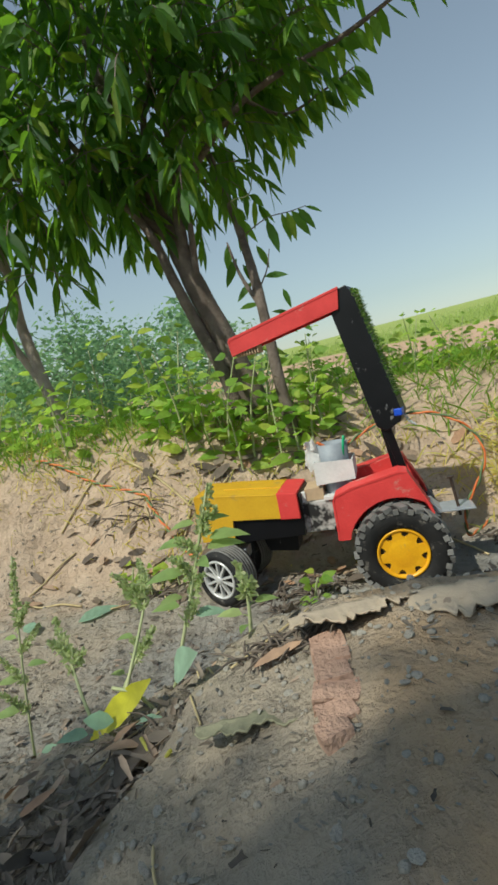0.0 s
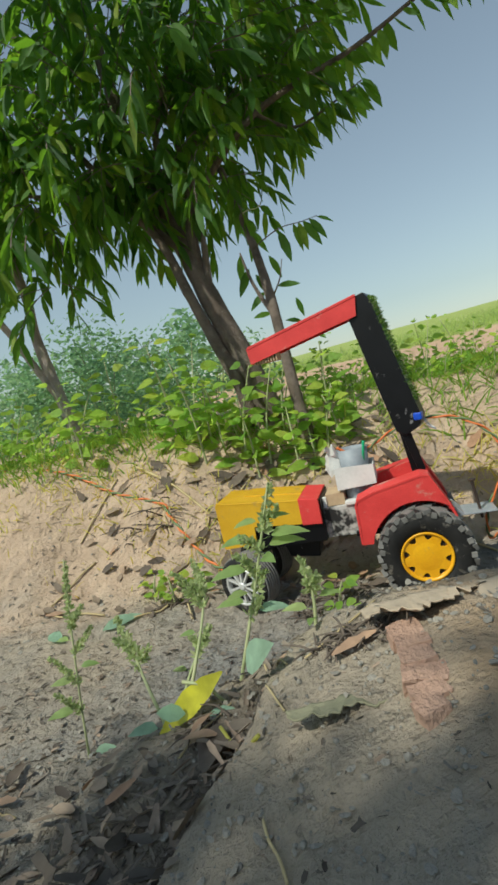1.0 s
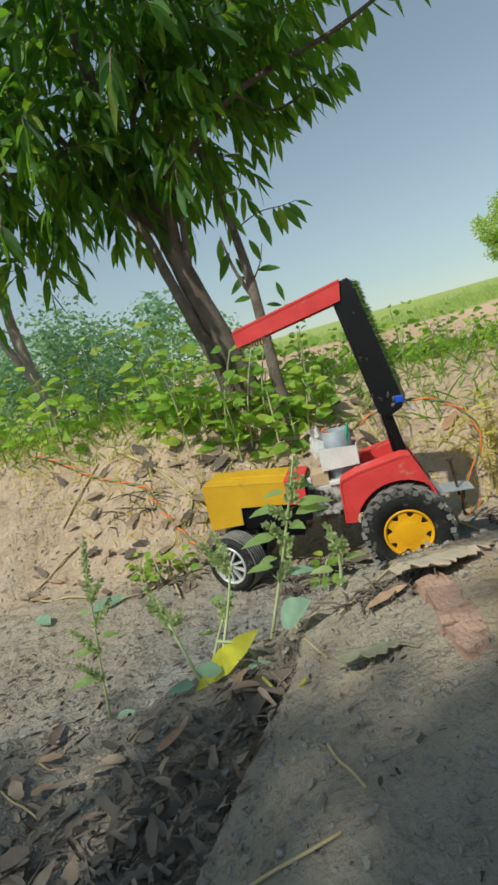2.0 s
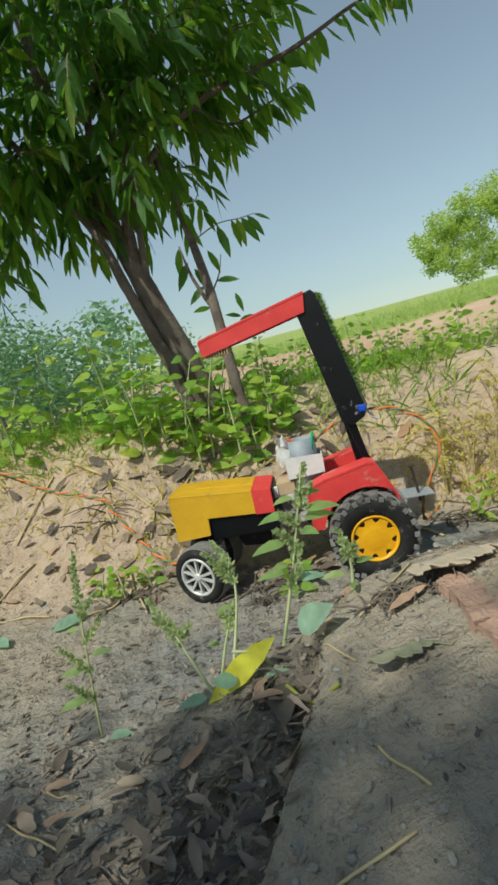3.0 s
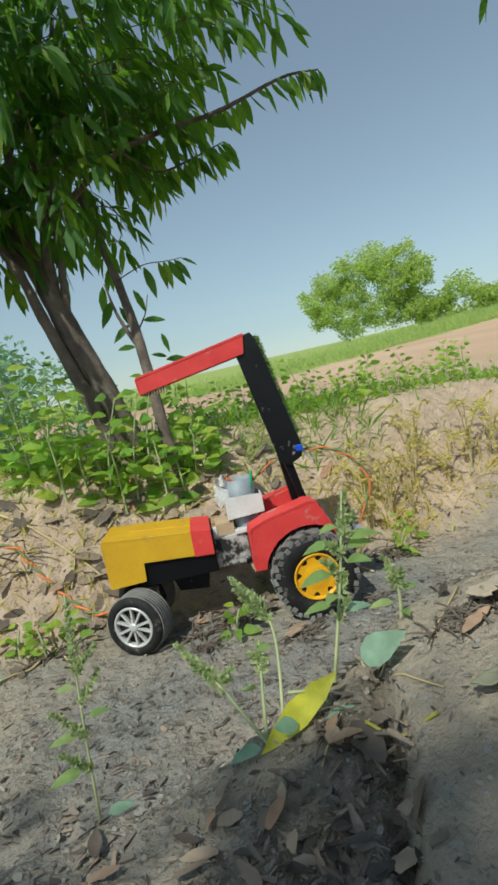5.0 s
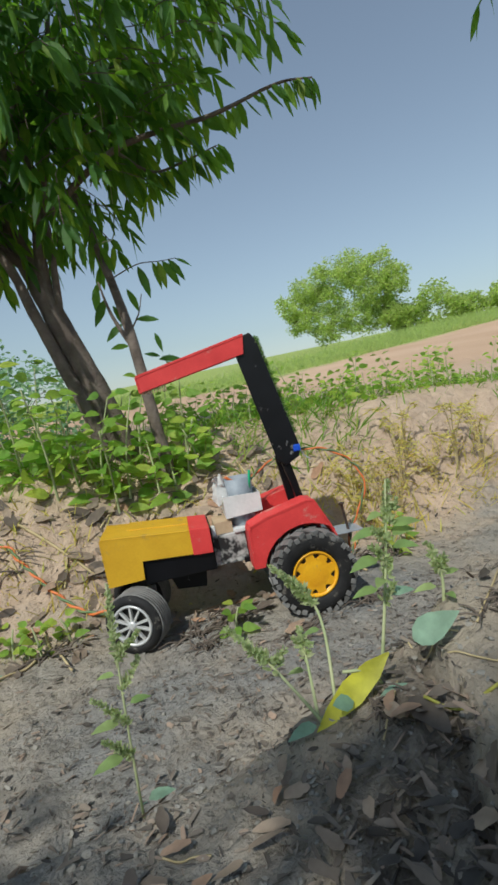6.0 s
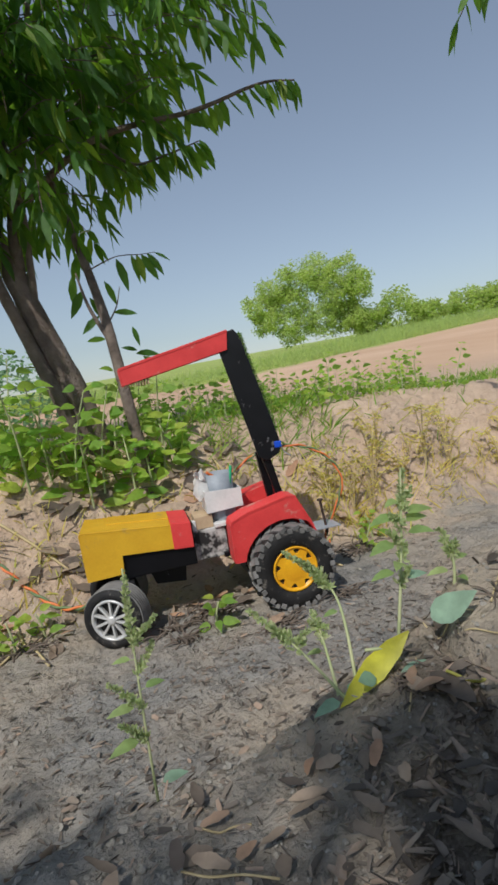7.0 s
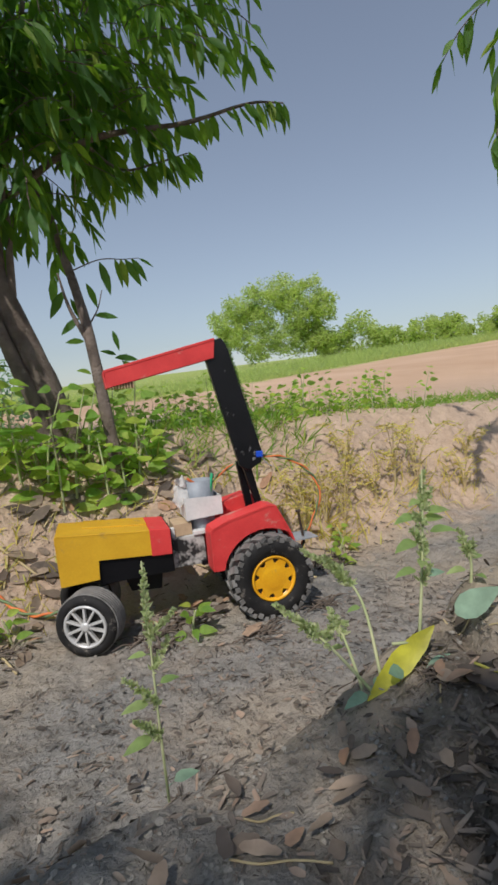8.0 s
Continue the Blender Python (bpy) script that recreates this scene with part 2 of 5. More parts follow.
M = dict(
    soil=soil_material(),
    yellow=surface("yellow_card_paint", (0.60, 0.33, 0.008), (0.72, 0.42, 0.015), 0.55, 30, 500, 0.25, 0.0006, (0.45, 0.28, 0.06), 0.06),
    red=surface("red_card_paint", (0.62, 0.035, 0.035), (0.78, 0.06, 0.055), 0.6, 40, 700, 0.5, 0.0008, (0.55, 0.25, 0.2), 0.08),
    black=surface("black_card_paint", (0.003, 0.003, 0.004), (0.007, 0.007, 0.009), 0.38, 34, 600, 0.3, 0.0006, (0.34, 0.33, 0.32), -0.06, spec=0.3, dirt_detail=12),
    worn=surface("worn_grey_plastic", (0.42, 0.42, 0.40), (0.58, 0.57, 0.54), 0.6, 28, 500, 0.3, 0.0005, (0.015, 0.015, 0.015), 0.42, dirt_detail=3),
    card=surface("bare_cardboard", (0.42, 0.30, 0.18), (0.55, 0.41, 0.26), 0.85, 60, 500, 0.3, 0.0005),
    paper=surface("white_paper", (0.62, 0.62, 0.60), (0.78, 0.77, 0.74), 0.8, 40, 300, 0.4, 0.0008, (0.45, 0.43, 0.40), 0.02),
    motor=surface("dull_steel", (0.24, 0.27, 0.30), (0.36, 0.39, 0.43), 0.6, 60, 400, 0.15, 0.0004, (0.2, 0.19, 0.17), 0.0, 0.15),
    film=surface("cloudy_plastic_film", (0.55, 0.54, 0.52), (0.72, 0.70, 0.67), 0.5, 60, 300, 0.5, 0.001),
    rubber=surface("black_rubber", (0.010, 0.010, 0.011), (0.026, 0.025, 0.024), 0.7, 70, 500, 0.4, 0.0006, (0.16, 0.145, 0.125), 0.14, spec=0.3),
    tread=surface("dusty_rubber_tread", (0.10, 0.098, 0.092), (0.27, 0.262, 0.248), 0.85, 45, 300, 0.4, 0.0006, (0.26, 0.25, 0.23), 0.10),
    hub=surface("yellow_plastic", (0.78, 0.36, 0.006), (0.85, 0.45, 0.010), 0.35, 60, 500, 0.1, 0.0003, (0.5, 0.33, 0.12), 0.02),
    hole=surface("hub_shade_black", (0.01, 0.01, 0.01), (0.02, 0.018, 0.015), 0.7),
    spoke=surface("silver_plastic", (0.58, 0.58, 0.57), (0.72, 0.72, 0.70), 0.35, 60, 500, 0.1, 0.0003, (0.4, 0.36, 0.3), 0.05, 0.3),
    iron=surface("rusty_iron", (0.05, 0.04, 0.035), (0.13, 0.085, 0.06), 0.6, 200, 900, 0.5, 0.0004, None, 0, 0.5),
    tin=surface("grey_tin", (0.42, 0.45, 0.50), (0.58, 0.60, 0.64), 0.4, 90, 500, 0.2, 0.0004, (0.2, 0.18, 0.16), 0.05, 0.5),
    blue=surface("blue_plastic", (0.01, 0.07, 0.55), (0.02, 0.12, 0.7), 0.35),
    orange_wire=surface("orange_wire_sheath", (0.62, 0.14, 0.03), (0.76, 0.22, 0.06), 0.45, 90),
    green_wire=surface("green_wire_sheath", (0.01, 0.30, 0.12), (0.03, 0.42, 0.18), 0.45, 90),
    dull_wire=surface("dull_green_wire_sheath", (0.10, 0.17, 0.07), (0.18, 0.25, 0.11), 0.55, 90),
    bark=surface("grey_brown_bark", (0.11, 0.085, 0.068), (0.25, 0.20, 0.165), 0.9, 45, 320, 0.9, 0.004, (0.26, 0.22, 0.18), 0.02),
    pale_bark=surface("pale_bark", (0.34, 0.28, 0.24), (0.52, 0.44, 0.39), 0.9, 45, 320, 0.9, 0.004),
    leaf=leaf_material("willow_leaf", [(0.0, (0.030, 0.095, 0.022)), (0.5, (0.060, 0.16, 0.028)), (0.8, (0.11, 0.24, 0.030)), (1.0, (0.26, 0.34, 0.035))], 0.62, 0.55, (0.30, 0.58, 0.02)),
    herb=leaf_material("herb_leaf", [(0.0, (0.22, 0.44, 0.07)), (0.6, (0.38, 0.60, 0.09)), (1.0, (0.58, 0.68, 0.11))], 0.6, 0.66, (0.55, 0.76, 0.10)),
    grass=leaf_material("grass_blade", [(0.0, (0.12, 0.30, 0.04)), (0.7, (0.25, 0.44, 0.05)), (1.0, (0.52, 0.50, 0.15))], 0.6, 0.5, (0.45, 0.6, 0.06)),
    straw=leaf_material("straw_blade", [(0.0, (0.62, 0.50, 0.13)), (0.5, (0.74, 0.64, 0.17)), (1.0, (0.54, 0.60, 0.13))], 0.7, 0.5, (0.8, 0.7, 0.15)),
    # distant foliage: air haze painted in as paler leaf colours
    mist=leaf_material("haze_pale_bush_leaf", [(0.0, (0.18, 0.33, 0.19)), (0.6, (0.26, 0.43, 0.23)), (1.0, (0.38, 0.53, 0.25))], 0.8, 0.5, (0.30, 0.52, 0.22)),
    far=leaf_material("haze_pale_far_leaf", [(0.0, (0.43, 0.55, 0.20)), (0.6, (0.53, 0.64, 0.22)), (1.0, (0.62, 0.70, 0.25))], 0.8, 0.7, (0.70, 0.82, 0.20)),
    dead=leaf_material("dead_leaf", [(0.0, (0.10, 0.08, 0.065)), (0.4, (0.24, 0.185, 0.135)), (0.75, (0.38, 0.29, 0.21)), (1.0, (0.43, 0.25, 0.15))], 0.8, 0.12, (0.4, 0.25, 0.1)),
    litter=leaf_material("crumbled_litter", [(0.0, (0.06, 0.052, 0.045)), (0.4, (0.15, 0.125, 0.10)), (0.8, (0.26, 0.215, 0.17)), (1.0, (0.36, 0.26, 0.19))], 0.9, 0.08, (0.3, 0.2, 0.1)),
    yellow_leaf=leaf_material("yellowing_leaf", [(0.0, (0.50, 0.50, 0.03)), (1.0, (0.60, 0.55, 0.04))], 0.45, 0.3, (0.7, 0.65, 0.05)),
    teal_leaf=leaf_material("bluish_leaf", [(0.0, (0.24, 0.42, 0.29)), (1.0, (0.33, 0.48, 0.34))], 0.7, 0.4, (0.34, 0.56, 0.34)),
    spike=leaf_material("seed_spike", [(0.0, (0.38, 0.47, 0.22)), (0.6, (0.52, 0.60, 0.31)), (1.0, (0.66, 0.67, 0.42))], 0.8, 0.6, (0.65, 0.75, 0.3)),
    weed_leaf=leaf_material("dull_weed_leaf", [(0.0, (0.25, 0.40, 0.13)), (0.6, (0.36, 0.50, 0.17)), (1.0, (0.46, 0.56, 0.24))], 0.6, 0.55, (0.50, 0.66, 0.18)),
    stem=surface("green_stem", (0.30, 0.36, 0.16), (0.46, 0.46, 0.26), 0.6, 90),
    clod=surface("soil_clod", (0.24, 0.22, 0.19), (0.38, 0.355, 0.305), 0.95, 70, 500, 0.7, 0.002),
    straw_stalk=surface("dry_straw", (0.42, 0.33, 0.17), (0.58, 0.47, 0.26), 0.8, 90),
    iron_wood=surface("dark_dry_twig", (0.09, 0.07, 0.055), (0.20, 0.16, 0.125), 0.9, 90),
    scuff=surface("scuffed_card", (0.06, 0.06, 0.065), (0.20, 0.20, 0.20), 0.8, 300, 900, 0.4, 0.0004, (0.02, 0.02, 0.02), 0.3),
    green_crust=surface("greenish_mud_crust", (0.22, 0.22, 0.14), (0.34, 0.32, 0.21), 0.95, 60, 400, 0.4, 0.001),
    tile=surface("red_brick_crumb", (0.38, 0.235, 0.17), (0.52, 0.345, 0.26), 0.95, 90, 500, 0.8, 0.002),
    crust=surface("tan_mud_crust", (0.42, 0.34, 0.25), (0.53, 0.43, 0.32), 0.95, 30, 300, 0.3, 0.002),
)


# ---------------------------------------------------------------- mesh helpers
def link_bm(name, bm, mat, parent=None, label="", smooth=False):
    me = bpy.data.meshes.new(name)
    bm.normal_update()
    bm.to_mesh(me)
    bm.free()
    me.materials.append(mat)
    if smooth:
        me.shade_smooth()
    ob = new(name, me)
    if parent:
        ob.parent = parent
    return tagged(ob, label)


def part(name, bm, mat, parent, label="", smooth=False):
    return link_bm(name, bm, mat, parent, label, smooth)


def raw(name, verts, faces, mat, parent=None, smooth=True):
    me = bpy.data.meshes.new(name)
    me.from_pydata([tuple(v) for v in verts], [], faces)
    me.materials.append(mat)
    if smooth:
        me.shade_smooth()
    ob = new(name, me)
    if parent:
        ob.parent = parent
    return ob


def box(bm, lo, hi, bevel=0.0, m=None):
    c = [(a + b) / 2 for a, b in zip(lo, hi)]
    s = [b - a for a, b in zip(lo, hi)]
    got = bmesh.ops.create_cube(bm, size=1, matrix=(m or Matrix()) @ Matrix.Translation(c) @ Matrix.Diagonal((*s, 1)))
    if bevel:
        edges = list({e for v in got["verts"] for e in v.link_edges})
        bmesh.ops.bevel(bm, geom=edges, offset=bevel, segments=2, affect="EDGES", profile=0.6)
    return bm


def prism(bm, outline, y0, y1, bevel=0.0):
    """An outline in x and z, carried from y0 to y1."""
    a = [bm.verts.new((x, y0, z)) for x, z in outline]
    b = [bm.verts.new((x, y1, z)) for x, z in outline]
    n = len(outline)
    faces = [bm.faces.new(a[::-1]), bm.faces.new(b)]
    for i in range(n):
        faces.append(bm.faces.new((a[i], a[(i + 1) % n], b[(i + 1) % n], b[i])))
    bmesh.ops.recalc_face_normals(bm, faces=faces)
    if bevel:
        edges = list({e for f in faces for e in f.edges})
        bmesh.ops.bevel(bm, geom=edges, offset=bevel, segments=2, affect="EDGES", profile=0.6)
    return bm


def lathe(bm, profile, n=40, m=None):
    """A profile of (radius, height) turned round the y axis."""
    m = m or Matrix()
    rings = []
    for r, h in profile:
        rings.append([bm.verts.new(m @ Vector((r * math.cos(2 * math.pi * k / n), h, r * math.sin(2 * math.pi * k / n)))) for k in range(n)])
    for a, b in zip(rings, rings[1:]):
        for k in range(n):
            bm.faces.new((a[k], a[(k + 1) % n], b[(k + 1) % n], b[k]))
    bmesh.ops.recalc_face_normals(bm, faces=bm.faces)
    return bm


def tube(bm, points, radii, n=8, wobble=0.0):
    """A limb or wire along points."""
    rings = []
    pts = [Vector(p) for p in points]
    up = Vector((0.31, 0.11, 0.94))
    for i, p in enumerate(pts):
        d = (pts[min(i + 1, len(pts) - 1)] - pts[max(i - 1, 0)]).normalized()
        a = d.cross(up)
        if a.length < 0.05:
            a = d.cross(Vector((1, 0, 0)))
        a.normalize()
        b = d.cross(a)
        r = radii[i] if hasattr(radii, "__len__") else radii
        rings.append([bm.verts.new(p + (a * math.cos(2 * math.pi * k / n) + b * math.sin(2 * math.pi * k / n)) * r * (1 + wobble * rng.uniform(-1, 1))) for k in range(n)])
    for a, b in zip(rings, rings[1:]):
        for k in range(n):
            bm.faces.new((a[k], a[(k + 1) % n], b[(k + 1) % n], b[k]))
    bm.faces.new(rings[0][::-1])
    bm.faces.new(rings[-1])
    bmesh.ops.recalc_face_normals(bm, faces=bm.faces)
    return bm


def spline(points, steps=8):
    """A smooth line through points."""
    p = [Vector(q) for q in points]
    p = [2 * p[0] - p[1]] + p + [2 * p[-1] - p[-2]]
    out = []
    for i in range(1, len(p) - 2):
        for k in range(steps):
            t = k / steps
            a, b, c, d = p[i - 1:i + 3]
            out.append(0.5 * ((2 * b) + (c - a) * t + (2 * a - 5 * b + 4 * c - d) * t * t + (3 * b - a - 3 * c + d) * t ** 3))
    out.append(p[-2])
    return out


LANCE = ((0.0, 0.08), (0.22, 0.75), (0.5, 1.0), (0.78, 0.6), (1.0, 0.0))
OVATE = ((0.0, 0.15), (0.18, 0.9), (0.42, 1.0), (0.75, 0.62), (1.0, 0.0))
ROUND = ((0.0, 0.12), (0.10, 0.66), (0.28, 1.0), (0.50, 0.94), (0.74, 0.56), (0.91, 0.2), (1.0, 0.0))
BLADE = ((0.0, 0.8), (0.35, 1.0), (0.7, 0.7), (1.0, 0.0))


class Leaves:
    """Gathers many leaves into one mesh: each has a midrib, a fold and a droop."""

    def __init__(self):
        self.v, self.f = [], []

    def add(self, base, way, face, length, width, shape=LANCE, droop=0.3, fold=0.25, twist=0.0):
        d = Vector(way).normalized()
        n = Vector(face)
        n = n - d * n.dot(d)
        if n.length < 1e-4:
            n = d.orthogonal()
        n.normalize()
        s = d.cross(n)
        base = Vector(base)
        k0 = len(self.v)
        for t, w in shape:
            mid = base + d * (length * t) + Vector((0, 0, -1)) * (droop * length * t * t)
            a = twist * t
            side = s * math.cos(a) + n * math.sin(a)
            lift = n * (fold * width * w * 0.5)
            self.v += [mid - side * (width * w * 0.5) + lift, mid, mid + side * (width * w * 0.5) + lift]
        for i in range(len(shape) - 1):
            a = k0 + 3 * i
            self.f += [(a, a + 1, a + 4, a + 3), (a + 1, a + 2, a + 5, a + 4)]

    def build(self, name, mat, parent=None):
        return raw(name, self.v, self.f, mat, parent, True)


def rand_dir(r, zlo=-1.0, zhi=1.0):
    a = r.uniform(0, 2 * math.pi)
    z = r.uniform(zlo, zhi)
    q = math.sqrt(max(0.0, 1 - z * z))
    return Vector((q * math.cos(a), q * math.sin(a), z))


# ---------------------------------------------------------------- ground
def smooth(a, b, x):
    t = min(1.0, max(0.0, (x - a) / (b - a)))
    return t * t * (3 - 2 * t)


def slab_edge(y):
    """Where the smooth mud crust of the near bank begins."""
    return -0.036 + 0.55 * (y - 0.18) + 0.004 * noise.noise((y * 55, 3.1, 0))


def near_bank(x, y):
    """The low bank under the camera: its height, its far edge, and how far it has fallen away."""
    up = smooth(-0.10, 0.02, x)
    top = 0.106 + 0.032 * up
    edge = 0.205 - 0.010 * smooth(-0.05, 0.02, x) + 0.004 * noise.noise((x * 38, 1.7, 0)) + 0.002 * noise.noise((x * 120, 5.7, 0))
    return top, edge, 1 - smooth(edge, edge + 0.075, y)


def ground_height(x, y):
    """The lie of the land: a low bank in front, bare level soil under the toy, a bank behind it, fields that rise to the distance."""
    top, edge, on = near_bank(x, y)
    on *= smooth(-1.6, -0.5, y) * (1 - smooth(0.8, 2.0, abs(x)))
    bank = smooth(0.590, 0.81, y + 0.02 * noise.noise((x * 9, 0, 0))) * (0.160 - 0.02 * smooth(0.3, 0.9, x))
    fade = (1 - smooth(0.50, 0.85, abs(x))) * (1 - smooth(0.95, 1.25, y))
    lump = 0.010 * noise.noise((x * 6, y * 6, 0.0)) * (0.3 + 0.7 * fade) + fade * 0.0045 * noise.noise((x * 27, y * 27, 4.0))
    grain = (0.0028 * noise.noise((x * 75, y * 75, 9.0)) + 0.0022 * abs(noise.noise((x * 150, y * 150, 5.0))) - 0.0006) * (1 - 0.72 * on) if fade > 0 else 0.0
    flat = 1 - 0.8 * math.exp(-(((x - 0.0) / 0.20) ** 2 + ((y - 0.51) / 0.09) ** 2))
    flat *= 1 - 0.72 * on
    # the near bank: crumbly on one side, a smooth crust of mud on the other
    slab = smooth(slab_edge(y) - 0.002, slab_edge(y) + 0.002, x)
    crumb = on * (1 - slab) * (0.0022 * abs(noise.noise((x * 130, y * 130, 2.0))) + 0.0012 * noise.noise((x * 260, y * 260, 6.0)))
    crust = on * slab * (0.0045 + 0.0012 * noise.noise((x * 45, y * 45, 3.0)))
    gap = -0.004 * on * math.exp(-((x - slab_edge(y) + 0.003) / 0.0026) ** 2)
    s = y - 1.2
    q = x - 0.8
    land = 0.050 * 0.5 * (s + math.sqrt(s * s + 0.06)) + 0.050 * 0.5 * (q + math.sqrt(q * q + 0.3)) * smooth(0.9, 3.0, y)
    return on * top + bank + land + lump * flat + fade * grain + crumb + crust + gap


def axis(bands, reach, grow=1.25):
    """Grid lines: bands of (start, end, step), then ever wider steps out to the horizon."""
    v = []
    for lo, hi, step in bands:
        v += list(np.arange(lo, hi - step * 0.3, step))
    v.append(bands[-1][1])
    s = bands[-1][2]
    while v[-1] < reach:
        s *= grow
        v.append(v[-1] + s)
    s = bands[0][2]
    while v[0] > -reach:
        s *= grow
        v.insert(0, v[0] - s)
    return v


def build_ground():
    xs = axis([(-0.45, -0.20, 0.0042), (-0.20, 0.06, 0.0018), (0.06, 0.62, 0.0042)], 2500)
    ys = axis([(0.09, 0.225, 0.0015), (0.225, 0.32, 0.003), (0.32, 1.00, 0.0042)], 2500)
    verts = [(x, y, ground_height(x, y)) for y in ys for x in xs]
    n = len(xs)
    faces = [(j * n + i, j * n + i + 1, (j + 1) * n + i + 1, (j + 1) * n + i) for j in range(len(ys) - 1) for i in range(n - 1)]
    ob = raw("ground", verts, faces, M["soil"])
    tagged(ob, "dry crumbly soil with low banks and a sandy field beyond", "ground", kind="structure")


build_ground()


# ---------------------------------------------------------------- the toy tractor
def wheel(parent, name, at, turn, radius, width, hub_radius, style):
    """A wheel whose outer face looks along +y of its own."""
    r, w, h = radius, width / 2, hub_radius
    bm = bmesh.new()
    lathe(bm, [(h, w * 0.80), (h * 1.06, w * 0.98), (r * 0.80, w), (r * 0.945, w * 0.90), (r * 0.97, w * 0.62), (r * 0.97, -w * 0.62), (r * 0.945, -w * 0.90), (r * 0.80, -w), (h, -w * 0.8), (h, w * 0.80)], 56)
    tyre = part(name, bm, M["rubber"], parent, "black rubber tyre with dried mud" if style == "lug" else "black ribbed rubber tyre", True)
    tyre.matrix_basis = Matrix.Translation(at) @ Matrix.Rotation(turn, 4, "Z")
    bm = bmesh.new()
    if style == "lug":
        count = 19
        for k in range(count):
            for side in (1, -1):
                a = 2 * math.pi * (k + (0.5 if side < 0 else 0)) / count
                box(bm, (-r * 0.085, -w * 0.02 if side > 0 else -w * 1.0, r * 0.90), (r * 0.085, w * 1.0 if side > 0 else w * 0.02, r * 1.0), 0, Matrix.Rotation(a, 4, "Y") @ Matrix.Rotation(side * 0.42, 4, "Z"))
                # the lug's shoulder, down the tyre's flank
                box(bm, (-r * 0.055, side * w * 0.97 - w * 0.09, r * 0.855), (r * 0.055, side * w * 0.97 + w * 0.07, r * 0.965), 0, Matrix.Rotation(a + 0.02, 4, "Y"))
        part("tread", bm, M["tread"], tyre, "dusty tread lugs")
    else:
        for y in (-0.62, -0.36, -0.12, 0.12, 0.36, 0.62):
            lathe(bm, [(r * 0.94, w * (y - 0.09)), (r * 1.0, w * (y - 0.06)), (r * 1.0, w * (y + 0.06)), (r * 0.94, w * (y + 0.09))], 48)
        part("tread", bm, M["tread"], tyre, "dusty ribbed tread", True)
    if style == "lug":
        bm = bmesh.new()
        lathe(bm, [(h * 1.0, w * 0.62), (h * 1.0, w * 0.98), (h * 0.96, w * 1.0), (h * 0.89, w * 0.94), (h * 0.875, w * 0.76), (h * 0.0001, w * 0.74)], 48)
        rim = part("rim", bm, M["hub"], tyre, "bright yellow plastic wheel rim", True)
        bm = bmesh.new()
        pts = []
        n = 8
        for k in range(n * 12):
            a = 2 * math.pi * k / (n * 12)
            q = h * (0.90 - 0.24 * max(0.0, math.cos(a * n)) ** 0.55)
            pts.append((q * math.cos(a + 0.2), q * math.sin(a + 0.2)))
        prism(bm, pts, w * 0.72, w * 0.90)
        lathe(bm, [(h * 0.60, w * 0.897), (h * 0.40, w * 0.93), (h * 0.12, w * 0.945), (0.00001, w * 0.945)], 32)
        part("hub_disc", bm, M["hub"], tyre, "yellow hub disc with a scalloped edge")
        # near-black disc paints in the shade of the hub's holes
        bm = bmesh.new()
        lathe(bm, [(h * 0.87, w * 0.765), (0.00001, w * 0.765)], 32)
        part("hub_recess", bm, M["hole"], tyre)
    else:
        bm = bmesh.new()
        lathe(bm, [(h * 1.02, w * 0.6), (h * 1.02, w * 0.99), (h * 0.95, w * 1.03), (h * 0.89, w * 0.96), (h * 0.89, w * 0.6)], 44)
        part("rim", bm, M["spoke"], tyre, "silver plastic rim", True)
        for k in range(10):
            bm = bmesh.new()
            off = 0.03 if k % 2 else -0.03
            box(bm, (-h * 0.052, w * 0.72, h * 0.12), (h * 0.052, w * 0.98, h * 0.95), h * 0.02, Matrix.Rotation(2 * math.pi * k / 10 + off, 4, "Y"))
            part("spoke", bm, M["spoke"], tyre)
        bm = bmesh.new()
        lathe(bm, [(h * 0.22, w * 0.7), (h * 0.22, w * 1.0), (h * 0.12, w * 1.04), (0.00001, w * 1.04)], 24)
        part("hub_cap", bm, M["spoke"], tyre, "", True)
        # near-black disc paints in the shade behind the spokes
        bm = bmesh.new()
        lathe(bm, [(h * 0.98, w * 0.62), (0.00001, w * 0.62)], 32)
        part("hub_recess", bm, M["hole"], tyre)
    return tyre


